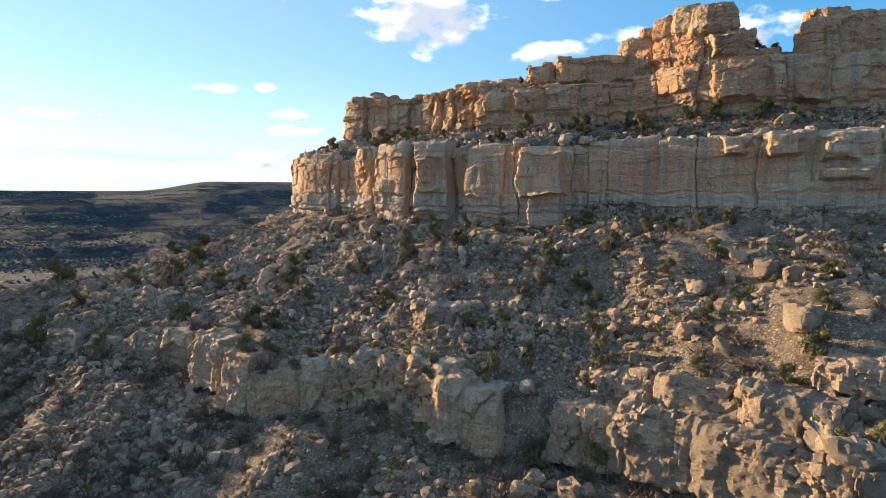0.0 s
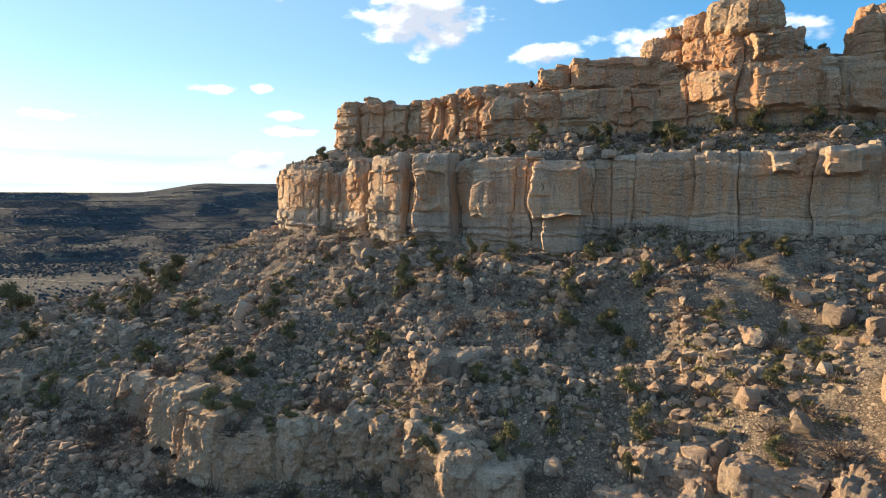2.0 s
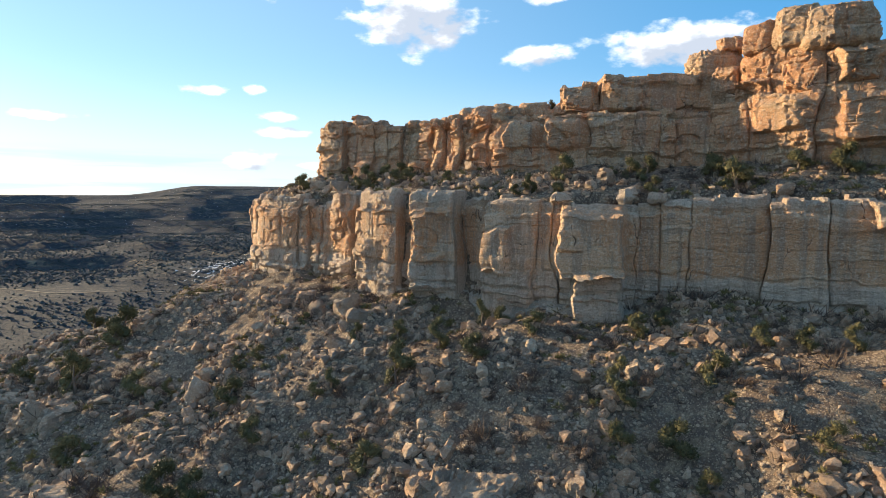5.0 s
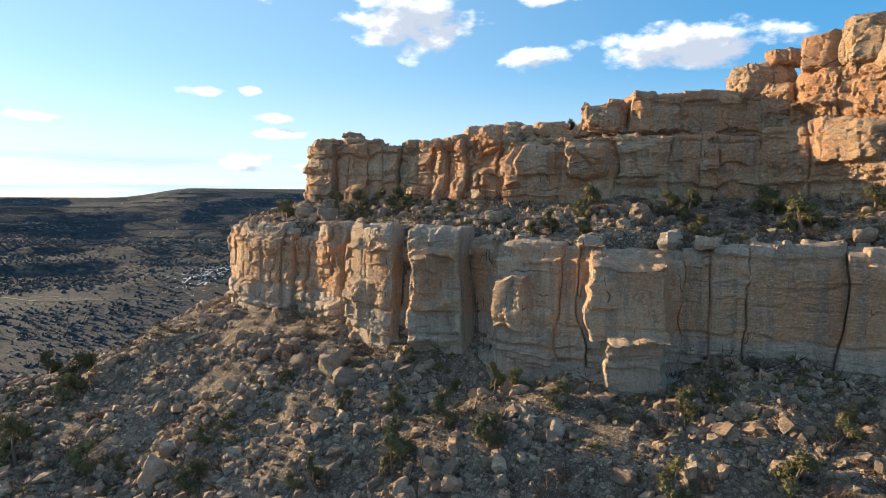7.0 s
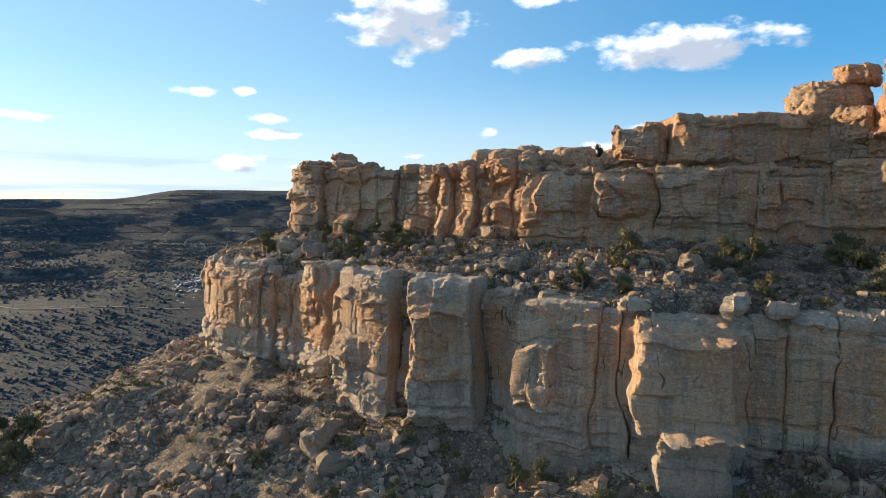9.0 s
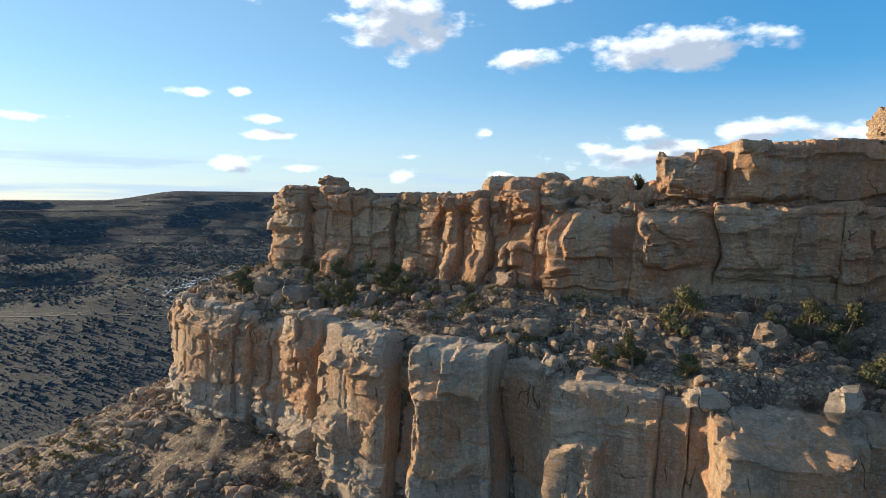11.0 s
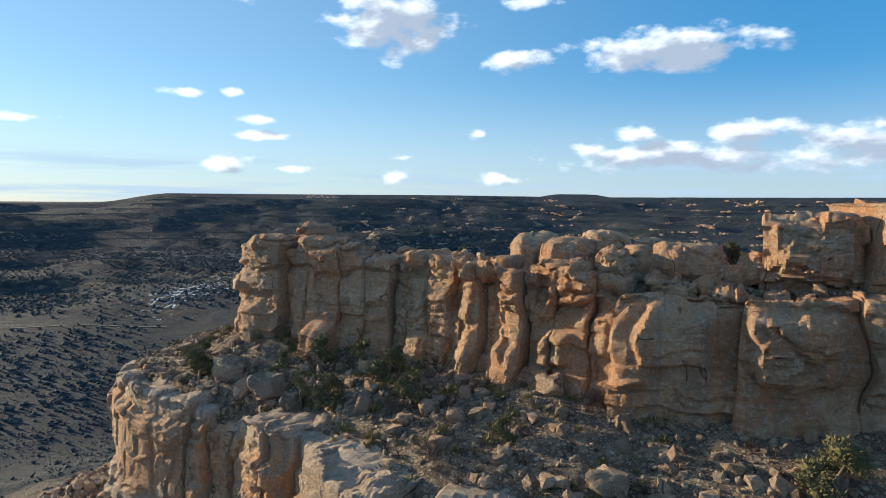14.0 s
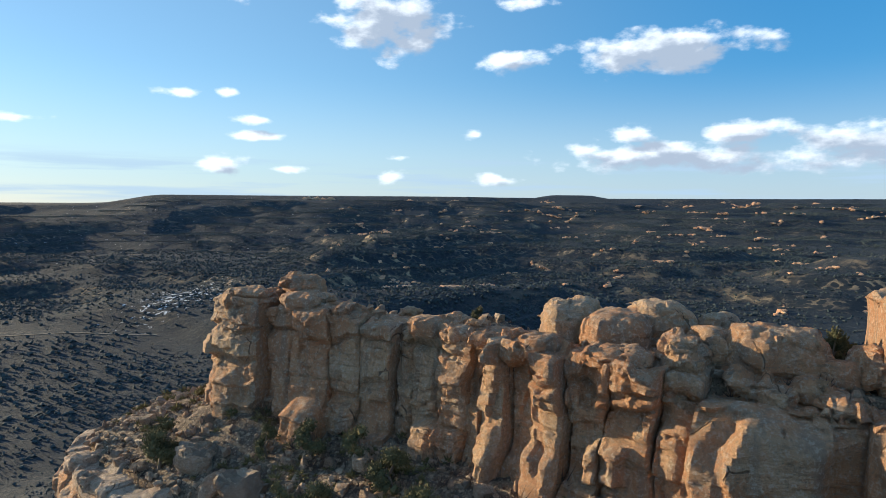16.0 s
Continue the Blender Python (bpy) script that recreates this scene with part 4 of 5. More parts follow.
# loose slabs along both rims
rim = random.Random(17)
u = 8.0
while u < 60:
    w, tall = rim.uniform(0.8, 2.2), rim.uniform(0.35, 0.9)
    base_z = 60.5 if u > 48 else 61.3
    cap(u, u + w, rim.uniform(-3.2, -0.2), rim.uniform(1.0, 2.2), base_z - 0.4, base_z + tall, rim.uniform(-20, 20), int(u * 31) + 2000, 0.42)
    u += w + rim.uniform(0.3, 2.4)
u = 19.0
while u < 130:
    w, tall = rim.uniform(0.6, 2.6), rim.uniform(0.1, 0.45)
    mid, way = on_face(LOW_SMOOTH, np.array(u + w / 2))
    c = mid - way * rim.uniform(0.5, 2.6)
    yaw = math.degrees(math.atan2(way[0], -way[1])) + rim.uniform(-25, 25)
    under(rock_piece("rim_slab", ROCK_LOW, (c[0], c[1], 49.1 + tall * 0.4), (w, rim.uniform(0.8, 1.8), tall + 0.7), yaw, int(u * 37) + 3000, 0.16, 0.14, 1.1, taper=0.15, prow=0.4, ridge=rim.uniform(-0.3, 0.3), hidden=False), lower)
    u += w + rim.uniform(1.0, 7.0)

# ---- the low rock shelf ----
shelf = thing("low_outcrop", (-20, 78, 12), "low pale sandstone ledge breaking out of the talus slope", "outcrop")


def ledge_block(a, b, proud, rise, tall, prow, seed, depth=5.0, mat=ROCK_LOW):
    """A block of the low ledge between two places of the plan; rise lifts its top over the slope behind it."""
    a, b = np.array(a, float), np.array(b, float)
    e = (b - a) / np.linalg.norm(b - a)
    mid, out_way = (a + b) / 2, np.array((e[1], -e[0]))
    behind = mid - out_way * 1.5
    top = float(land(behind[:1], behind[1:])[0]) + rise
    c = mid + out_way * (proud + 1.1 - depth / 2)
    size = (np.linalg.norm(b - a) + 0.5, depth, tall)
    under(rock_piece("ledge_block", mat, (c[0], c[1], top - tall / 2), size, math.degrees(math.atan2(e[1], e[0])), seed, 0.2, 0.3, 1.3, prow=prow, flare=-0.4, crown=0.5, flute=0.25), shelf)


for k, row in enumerate([
    ((-78, 109), (-70, 104.6), 0.2, -0.5, 5, 0.2), ((-67, 103), (-60, 99), 0.0, -0.3, 5, 0.4), ((-58, 98.7), (-52, 96.5), -0.5, -0.4, 5, 0.2), ((-49, 95.5), (-44, 93.3), -0.3, -0.2, 5, 0.3), ((-42, 92), (-35, 88.6), -0.2, 0.1, 6, 0.3),
    ((-35, 88), (-30, 82.3), 0.5, 0.6, 7, 0.9), ((-29.5, 81.5), (-24.6, 77.7), 0.3, 0.5, 7.5, 1.1), ((-24.6, 77.6), (-18, 76.6), 0.3, 0.1, 7.5, 0.1), ((-18, 76.6), (-11.5, 75.6), 0.2, 0.2, 7.5, 0.1),
    ((-11.5, 75.4), (-3.6, 71.6), -0.4, 0.0, 7.5, 0.2), ((-3.6, 71.4), (-0.2, 67.4), -0.3, 0.2, 7, 0.4), ((-0.4, 67.2), (2.6, 65.6), 0.7, 0.7, 7, 0.5), ((2.5, 65.6), (6.3, 63.8), 0.8, 0.4, 7, 0.3),
    ((6.0, 64.6), (12, 62.8), -1.4, -0.8, 6, 0.1), ((12, 62), (17.6, 57.6), 0.0, 0.2, 6, 0.5), ((17.4, 57.8), (22.6, 53.0), 0.6, 0.5, 6, 1.0), ((22.4, 53.2), (27.2, 46.2), 0.2, 0.3, 6, 0.8), ((27, 46.4), (34, 40), 0.3, 0.3, 6, 0.8),
    ((15.5, 64.5), (21.5, 60.0), 0.0, 0.7, 3.4, 0.7), ((21.5, 59.0), (26.5, 54.5), 0.2, 0.9, 3.6, 0.8), ((27.0, 53.5), (32.5, 47.5), 0.3, 0.8, 3.6, 0.9), ((29.0, 45.0), (36.0, 43.5), 0.4, 1.2, 3.6, 0.9), ((32.5, 52.0), (38.5, 48.0), 0.3, 0.6, 3.0, 0.8),
    ((-53.5, 107.5), (-47.5, 104.0), 0.3, 0.9, 4.5, 0.8), ((-3.0, 81.5), (3.8, 78.6), 0.5, 1.7, 5.4, 1.6),
]):
    ledge_block(*row, seed=700 + k, mat=ROCK_LEDGE if 4 < k < 14 else ROCK_LOOSE)


# ---- loose rocks ----
def boulder_mesh(seed, step=14, squash=(1, 1, 1)):
    V, way, F = rounded((2 * squash[0], 2 * squash[1], 2 * squash[2]), 0.38, (step, step, step))
    P = V * 1.3 + seed * 13.7
    f1, f2, ident, _ = cells(P * 0.75, seed)
    V = V + way * (0.34 * (ident - 0.5) + 0.2 * fbm(P * 0.8, 3, seed) + 0.1 * fbm(P * 3.0, 3, seed))[:, None]
    planes = np.random.RandomState(seed)
    for _ in range(9):
        n = planes.normal(size=3)
        n /= np.linalg.norm(n)
        over = np.maximum(V @ n - planes.uniform(0.6, 0.92), 0)
        V = V - over[:, None] * n * 0.85
    return V, F


SHAPES = ((1, (1, 0.8, 0.7)), (2, (1, 1, 0.8)), (3, (0.8, 1, 0.6)), (4, (1, 0.7, 0.9)), (5, (1, 0.9, 0.55)), (6, (0.7, 0.8, 1)))
BOULDERS = [mesh_of("boulder", *boulder_mesh(s, 12, q), ROCK_LOOSE, sharp=30.0) for s, q in SHAPES]
STONES = [mesh_of("boulder", *boulder_mesh(s + 10, 6, q), ROCK_LOOSE, False) for s, q in SHAPES]


def ground_z(x, y):
    return float(land(np.array([x]), np.array([y]))[0])


def boulder(x, y, size, kind, yaw, sink=0.3, label="tan sandstone boulder fallen on the talus slope", z=None, tip=0.0):
    ob = new("boulder", BOULDERS[kind])
    zz = ground_z(x, y) if z is None else z
    ob.matrix_basis = pose(x, y, zz + size * (0.7 - sink), tip, tip * 0.5, yaw) @ Matrix.Diagonal((size, size, size, 1))
    return tagged(ob, label, "boulder", "fallen boulders")


SLOPE_ROCKS = [
    (-13.3, 93.2, 1.50), (-9.3, 74.9, 1.36), (-14.8, 85.2, 1.23), (3.1, 66.4, 1.45), (4.4, 63.5, 1.12), (9.6, 79.7, 1.44), (12.6, 75.2, 1.08), (30.2, 72.0, 1.68), (26.1, 64.7, 1.72), (28.0, 60.3, 1.59), (34.2, 58.0, 2.86),
    (21.0, 65.8, 1.19), (20.9, 62.7, 2.10), (33.2, 54.3, 1.40), (34.8, 52.9, 1.20), (9.2, 64.5, 1.27), (8.9, 62.1, 1.05), (10.8, 61.6, 1.42), (9.0, 58.1, 1.81), (7.5, 56.2, 1.61), (12.2, 56.2, 2.37), (22.6, 62.5, 1.28),
]
HIGH_ROCKS = [
    (23.3, 59.1, 1.38), (37.3, 76.1, 1.19), (-19.8, 94.2, 1.17), (-50.9, 105.5, 2.6), (-66.9, 115.2, 2.2), (-33.4, 86.7, 1.14), (-5.7, 71.3, 1.17), (-19.3, 82.2, 0.97), (23.2, 79.9, 0.93), (35.1, 74.1, 1.00),
    (38.5, 72.8, 1.92), (38.4, 66.6, 1.58), (39.2, 55.8, 0.96), (-14.3, 115.0, 2.13), (-12.2, 110.3, 1.85), (-18.3, 117.0, 1.56), (-20.7, 121.6, 1.51), (-30.6, 104.9, 2.0), (-30.3, 107.8, 1.5), (-1.0, 92.9, 1.00),
    (-3.1, 94.1, 0.92), (-5.2, 94.2, 0.93), (12.5, 89.8, 1.22), (8.5, 96.9, 1.06), (-23.7, 121.5, 1.37), (-22.7, 112.7, 0.89), (-6.7, 102.2, 0.85), (-16.8, 106.2, 0.75), (-28.3, 108.7, 1.02),
]
LEDGE_ROCKS = [
    (5.0, 116.7, 1.5), (-17.5, 135.5, 1.58), (-0.1, 120.6, 0.63), (19.7, 109.9, 1.43), (-22.4, 139.4, 1.7), (-25.5, 138.6, 1.4), (-2.9, 125.2, 0.83), (-1.7, 118.4, 0.52), (10.4, 112.2, 0.57), (4.3, 114.6, 0.57), (8.4, 112.9, 0.76),
    (19.2, 112.5, 0.82), (15.9, 113.9, 0.61), (17.3, 108.4, 0.76), (-4.7, 127.0, 0.95), (-12.2, 129.0, 0.85), (26.0, 101.8, 1.2), (43.0, 93.8, 1.6), (50.5, 91.5, 1.5), (36.5, 99.0, 1.0), (-9.5, 135.0, 1.1), (-20.0, 137.2, 1.2),
    (3.8, 125.3, 1.3), (-9.3, 129.4, 1.0), (-6.3, 126.3, 0.74), (-15.3, 133.3, 1.1),
]
for rows, words in ((SLOPE_ROCKS, "large tan sandstone boulder on the talus slope"), (HIGH_ROCKS, "blocky sandstone boulder fallen from the cliff above"), (LEDGE_ROCKS, "tan sandstone block resting on the shrubby ledge")):
    for k, (x, y, s) in enumerate(rows):
        boulder(x, y, s * (0.66 if rows is SLOPE_ROCKS else 0.82), k % 6, k * 47.0, sink=0.25, label=words, tip=(k * 31) % 24 - 12)
LABEL = "tan sandstone boulder fallen on the talus slope"
rng = random.Random(11)
pts = []
while len(pts) < 260:
    x, y = rng.uniform(-60, 55), rng.uniform(48, 125)
    pts.append((x, y, 0.3 + 0.55 * rng.random() ** 2.0))
xs, ys = np.array([p[0] for p in pts]), np.array([p[1] for p in pts])
zs, free = land(xs, ys), ~inside(LOW_RING, xs, ys)
for (x, y, s), z, ok in zip(pts, zs, free):
    if ok:
        ob = new("boulder", STONES[rng.randrange(6)])
        ob.matrix_basis = pose(x, y, z + s * 0.3, rng.uniform(-20, 20), rng.uniform(-20, 20), rng.uniform(0, 360)) @ Matrix.Diagonal((s, s, s, 1))
        tagged(ob, LABEL, "boulder", "fallen boulders")


def scatter(name, shapes, places, sizes, seed, mat, smooth_faces, label, category):
    """Many small copies of a few shapes joined into one mesh of stuff."""
    r = np.random.RandomState(seed)
    VV, FF, base = [], [], 0
    pick = r.randint(0, len(shapes), len(places))
    for k, (V, F) in enumerate(shapes):
        at = np.nonzero(pick == k)[0]
        if not len(at):
            continue
        a = r.uniform(0, 2 * np.pi, len(at))
        c, s = np.cos(a)[:, None], np.sin(a)[:, None]
        W = V[None] * sizes[at][:, None, None] * r.uniform(0.75, 1.25, (len(at), 1, 3))
        W = np.stack([W[..., 0] * c - W[..., 1] * s, W[..., 0] * s + W[..., 1] * c, W[..., 2]], -1) + places[at][:, None]
        VV.append(W.reshape(-1, 3))
        FF.append((F[None] + (np.arange(len(at)) * len(V))[:, None, None] + base).reshape(-1, F.shape[1]))
        base += W.shape[0] * W.shape[1]
    return tagged(new(name, mesh_of(name, np.concatenate(VV), np.concatenate(FF), mat, smooth_faces)), label, category, kind="stuff")


def stone(seed, lump=0.25):
    """An angular stone of twenty faces."""
    g = (1 + 5 ** 0.5) / 2
    V = np.array([(-1, g, 0), (1, g, 0), (-1, -g, 0), (1, -g, 0), (0, -1, g), (0, 1, g), (0, -1, -g), (0, 1, -g), (g, 0, -1), (g, 0, 1), (-g, 0, -1), (-g, 0, 1)], float) / 1.9
    F = np.array([(0, 11, 5), (0, 5, 1), (0, 1, 7), (0, 7, 10), (0, 10, 11), (1, 5, 9), (5, 11, 4), (11, 10, 2), (10, 7, 6), (7, 1, 8), (3, 9, 4), (3, 4, 2), (3, 2, 6), (3, 6, 8), (3, 8, 9), (4, 9, 5), (2, 4, 11), (6, 2, 10), (8, 6, 7), (9, 8, 1)])
    r = np.random.RandomState(seed)
    V = np.sign(V) * np.abs(V) ** 0.75 * r.uniform(0.7, 1.1, 3) + r.normal(size=V.shape) * lump
    return V @ np.array(pose(0, 0, 0, r.uniform(0, 360), r.uniform(0, 360), 0).to_3x3()).T, F


def pebble(seed):
    """A small stone of eight faces."""
    r = np.random.RandomState(seed)
    V = np.array([(1, 0, 0), (-1, 0, 0), (0, 1, 0), (0, -1, 0), (0, 0, 1), (0, 0, -1)], float) * r.uniform(0.7, 1.2, 3) + r.normal(size=(6, 3)) * 0.25
    F = np.array([(0, 2, 4), (2, 1, 4), (1, 3, 4), (3, 0, 4), (2, 0, 5), (1, 2, 5), (3, 1, 5), (0, 3, 5)])
    return V @ np.array(pose(0, 0, 0, r.uniform(0, 360), r.uniform(0, 360), 0).to_3x3()).T, F


def strewn(name, count, lo, hi, power, seed, sparse, label, shape=stone):
    r = np.random.RandomState(seed)
    xs, ys = r.uniform(-85, 68, count), r.uniform(38, 160, count)
    clump = fbm(np.stack([xs / 6, ys / 6, xs * 0], 1), 3, 77)
    low = inside(LOW_RING, xs, ys)
    keep = (clump > sparse - 0.25 * low + 0.9 * r.uniform(-0.5, 0.5, count)) & (~inside(HIGH_RING, xs, ys) | ((xs < 19) & (r.rand(count) < 0.6))) & ((far_from(SHELF, xs, ys)[0] > 3.0) | (r.rand(count) < 0.12))
    xs, ys = xs[keep], ys[keep]
    sizes = (lo + (hi - lo) * r.rand(len(xs)) ** power) * np.where(low[keep], 0.7, 1.0)
    places = np.stack([xs, ys, land(xs, ys) + sizes * 0.25], 1)
    scatter(name, [shape(seed + k) for k in range(10)], places, sizes, seed, ROCK_LOOSE, False, label, "rubble")


strewn("gravel", 26000, 0.07, 0.2, 1.6, 13, -0.6, "small broken stones scattered between the rocks", pebble)
strewn("rubble", 22000, 0.17, 0.38, 2.0, 3, -0.3, "loose sandstone rubble strewn over the talus slope")
strewn("scree", 17000, 0.26, 0.85, 2.4, 33, -0.1, "broken sandstone scree heaped below the cliffs")


# ---- plants ----
def tufts(points, ways, length, width, seed):
    """Small three-sided spikes: sprays of needles or twig ends."""
    r = np.random.RandomState(seed)
    n = len(points)
    side = np.cross(ways, r.normal(size=(n, 3)))
    side /= np.maximum(np.linalg.norm(side, axis=1, keepdims=True), 1e-6)
    third = np.cross(ways, side)
    L, W = length * r.uniform(0.6, 1.4, (n, 1)), width * r.uniform(0.7, 1.3, (n, 1))
    rings = [points + W * (math.cos(a) * side + math.sin(a) * third) for a in (0, 2.094, 4.189)]
    V = np.stack([*rings, points + ways * L], 1).reshape(-1, 3)
    f = np.array([(0, 2, 1), (3, 0, 1), (3, 1, 2), (3, 2, 0)])
    return V, (f[None] + (np.arange(n) * 4)[:, None, None]).reshape(-1, 3)


def limb(a, b, ra, rb, n=5):
    a, b = np.array(a, float), np.array(b, float)
    w = (b - a) / np.linalg.norm(b - a)
    s = np.cross(w, (0.3, 0.9, 0.1))
    s /= np.linalg.norm(s)
    t = np.cross(w, s)
    ang = np.arange(n) * 2 * np.pi / n
    ring = np.cos(ang)[:, None] * s + np.sin(ang)[:, None] * t
    V = np.concatenate([a + ring * ra, b + ring * rb])
    k = np.arange(n)
    return V, np.stack([k, (k + 1) % n, (k + 1) % n + n, k + n], 1)


def joined(pieces):
    V, F, base = [], [], 0
    for v, f in pieces:
        V.append(v)
        F.append(f + base)
        base += len(v)
    return np.concatenate(V), np.concatenate(F)


def juniper(seed, tall, wide, count):
    """A bushy conifer: leaning trunk, limbs and clumps of needles, standing at the origin."""
    r = np.random.RandomState(seed)
    ob = new("juniper")
    lumps = []
    for k in range(30):
        a, h = k * 2.4 + r.uniform(-0.5, 0.5), 0.12 + 0.8 * ((k * 0.618) % 1.0) ** 0.85
        reach = wide * 0.42 * math.sqrt(max(0.04, 1 - h ** 1.7)) * r.uniform(0.5, 1.05)
        lumps.append((np.array((reach * math.cos(a), reach * math.sin(a), tall * h)), wide * r.uniform(0.11, 0.18)))
    fork = (0.06 * wide, -0.03 * wide, 0.32 * tall)
    t = new("trunk", mesh_of("trunk", *limb((0, 0, -0.3), fork, 0.07 * wide, 0.045 * wide), BARK))
    t.parent = ob
    for c, _ in lumps[:4]:
        b = new("branch", mesh_of("branch", *limb(fork, c, 0.035 * wide, 0.01 * wide), BARK))
        b.parent = ob
    pts, ways = [], []
    for c, rad in lumps:
        n = int(count / 30)
        d = r.normal(size=(n, 3))
        d /= np.linalg.norm(d, axis=1, keepdims=True)
        p = c + d * rad * r.uniform(0.6, 1.25, (n, 1))
        pts.append(p)
        w = d + np.array((0, 0, 0.5)) + 0.4 * r.normal(size=(n, 3))
        ways.append(w / np.linalg.norm(w, axis=1, keepdims=True))
    V, F = tufts(np.concatenate(pts), np.concatenate(ways), 0.055 * wide, 0.02 * wide, seed)
    core = []
    for k, (c, rad) in enumerate(lumps):
        v, f = stone(seed * 20 + k, 0.15)
        core.append((v * rad * 0.72 + c, f))
    V, F = joined([(V, F)] + core)
    c = new("crown", mesh_of("crown", V, F, NEEDLES, False))
    c.parent = ob
    return tagged(ob, "dense olive green juniper growing among the rocks", "juniper", "junipers")


def brush(seed, tall, count):
    r = np.random.RandomState(seed)
    ob = new("dry_shrub")
    d = r.normal(size=(count, 3))
    d[:, 2] = np.abs(d[:, 2]) + 0.5
    d /= np.linalg.norm(d, axis=1, keepdims=True)
    base = r.normal(size=(count, 3)) * np.array((0.22, 0.22, 0)) * tall
    V, F = tufts(np.concatenate([base, base + d * tall * 0.45]), np.concatenate([d, d + 0.4 * r.normal(size=(count, 3))]), tall * 0.6, 0.011 * tall, seed)
    t = new("bush_body", mesh_of("bush_body", V, F, TWIGS, False))
    t.parent = ob
    return tagged(ob, "leafless grey brown desert shrub on the slope", "shrub", "dry shrubs")


KINDS = [juniper(1, 2.6, 2.4, 1200), juniper(2, 2.4, 2.7, 1200), juniper(3, 2.8, 2.1, 1200), juniper(4, 2.2, 2.4, 1200)]
DRY = [brush(1, 1.2, 95), brush(2, 1.0, 90), brush(3, 1.4, 105)]
rng = random.Random(21)


def plant(kind, x, y, z, s):
    return copy_thing(kind, pose(x, y, z - 0.08, 0, 0, rng.uniform(0, 360)) @ Matrix.Diagonal((s, s, s * rng.uniform(0.85, 1.1), 1)))


SLOPE_JUNIPERS = [
    (-76.4, 120.7, 2.6), (-64.3, 106.1, 1.8), (-52.1, 127.2, 1.7), (-42.9, 98.7, 1.6), (-21.0, 93.9, 1.4), (-28.3, 88.9, 1.6), (-24.8, 87.7, 1.5), (-8.3, 87.4, 1.65), (-6.0, 96.2, 1.6), (-54.7, 95.7, 1.9), (-68.3, 101.3, 2.3),
    (-26.4, 80.0, 1.6), (-23.0, 79.6, 1.6), (-17.0, 77.2, 1.1), (-1.5, 68.8, 1.3), (-61.2, 119.0, 1.5), (3.3, 76.0, 1.1), (7.6, 76.6, 0.95), (14.1, 83.2, 1.35), (15.5, 86.3, 1.25), (18.7, 82.3, 1.75), (20.0, 78.6, 1.0),
    (17.6, 71.2, 1.4), (17.3, 66.2, 1.45), (15.3, 62.8, 1.15), (9.8, 70.1, 0.8), (5.3, 67.1, 1.45), (15.1, 57.8, 1.55), (9.5, 60.9, 1.45), (28.6, 76.9, 1.0), (35.0, 77.8, 1.35), (28.6, 65.3, 1.0),
]
MORE_JUNIPERS = [
    (32.5, 67.2, 1.0), (25.1, 58.4, 1.2), (30.7, 52.9, 1.2), (33.4, 53.2, 1.5), (42.1, 65.5, 1.3), (37.3, 58.6, 1.3), (31.9, 43.5, 1.6), (30.6, 45.1, 1.4), (-14.9, 97.1, 0.9), (-36.2, 109.5, 1.1), (-53.5, 118.2, 1.45),
    (-26.3, 106.6, 1.0), (-51.6, 129.2, 2.3), (-50.5, 113.8, 2.4), (-40.6, 110.0, 1.9), (-5.6, 97.7, 1.6), (2.2, 95.5, 1.45), (-1.5, 99.2, 1.5), (3.9, 104.7, 1.3), (6.3, 106.0, 1.1), (9.3, 99.8, 1.2), (24.1, 86.9, 1.5),
    (-19.5, 114.1, 0.9), (-24.4, 108.9, 1.0), (-25.8, 102.2, 1.6), (-11.5, 106.0, 1.1), (-61.4, 138.4, 1.6), (15.1, 87.5, 1.4), (22.9, 97.2, 1.2), (-6.2, 104.1, 1.05), (-13.2, 97.5, 1.1), (19.9, 96.6, 1.1),
]
LEDGE_JUNIPERS = [
    (33.0, 102.3, 1.75), (33.1, 107.7, 1.6), (24.9, 109.0, 1.4), (23.4, 110.7, 1.3), (33.4, 109.6, 1.4), (-5.9, 128.4, 1.4), (-25.5, 142.1, 1.4), (24.3, 105.3, 1.05), (9.9, 111.0, 0.75), (13.6, 108.5, 0.65), (0.0, 121.8, 0.9),
    (-16.7, 138.5, 1.05), (15.2, 113.2, 1.65), (10.3, 110.2, 1.1), (13.4, 108.3, 0.85), (-13.4, 137.2, 1.3), (-7.6, 132.4, 1.5), (-10.0, 135.9, 1.15), (-12.2, 131.5, 1.3), (8.4, 110.9, 0.75), (21.3, 112.0, 0.65), (-25.1, 140.4, 1.25),
    (-14.5, 132.8, 1.1), (43.5, 99.5, 1.6), (50.0, 96.5, 1.5), (40.0, 102.3, 1.3), (36.0, 98.5, 1.2),
]
TOP_JUNIPERS = [(15.6, 125.2, 1.1), (16.6, 126.4, 0.8), (-1.2, 140.5, 0.6), (2.2, 141.2, 0.5), (52.5, 106.5, 1.3), (54.5, 107.5, 1.1), (57.0, 107, 0.9), (18.5, 128.0, 1.0), (9.5, 134.5, 0.8), (11.0, 135.0, 0.7)]
for rows in (SLOPE_JUNIPERS, MORE_JUNIPERS, LEDGE_JUNIPERS, TOP_JUNIPERS):
    heights = land(np.array([p[0] for p in rows]), np.array([p[1] for p in rows]))
    for (x, y, half), z in zip(rows, heights):
        plant(KINDS[rng.randrange(4)], x, y, z, half * 2 / 2.3)


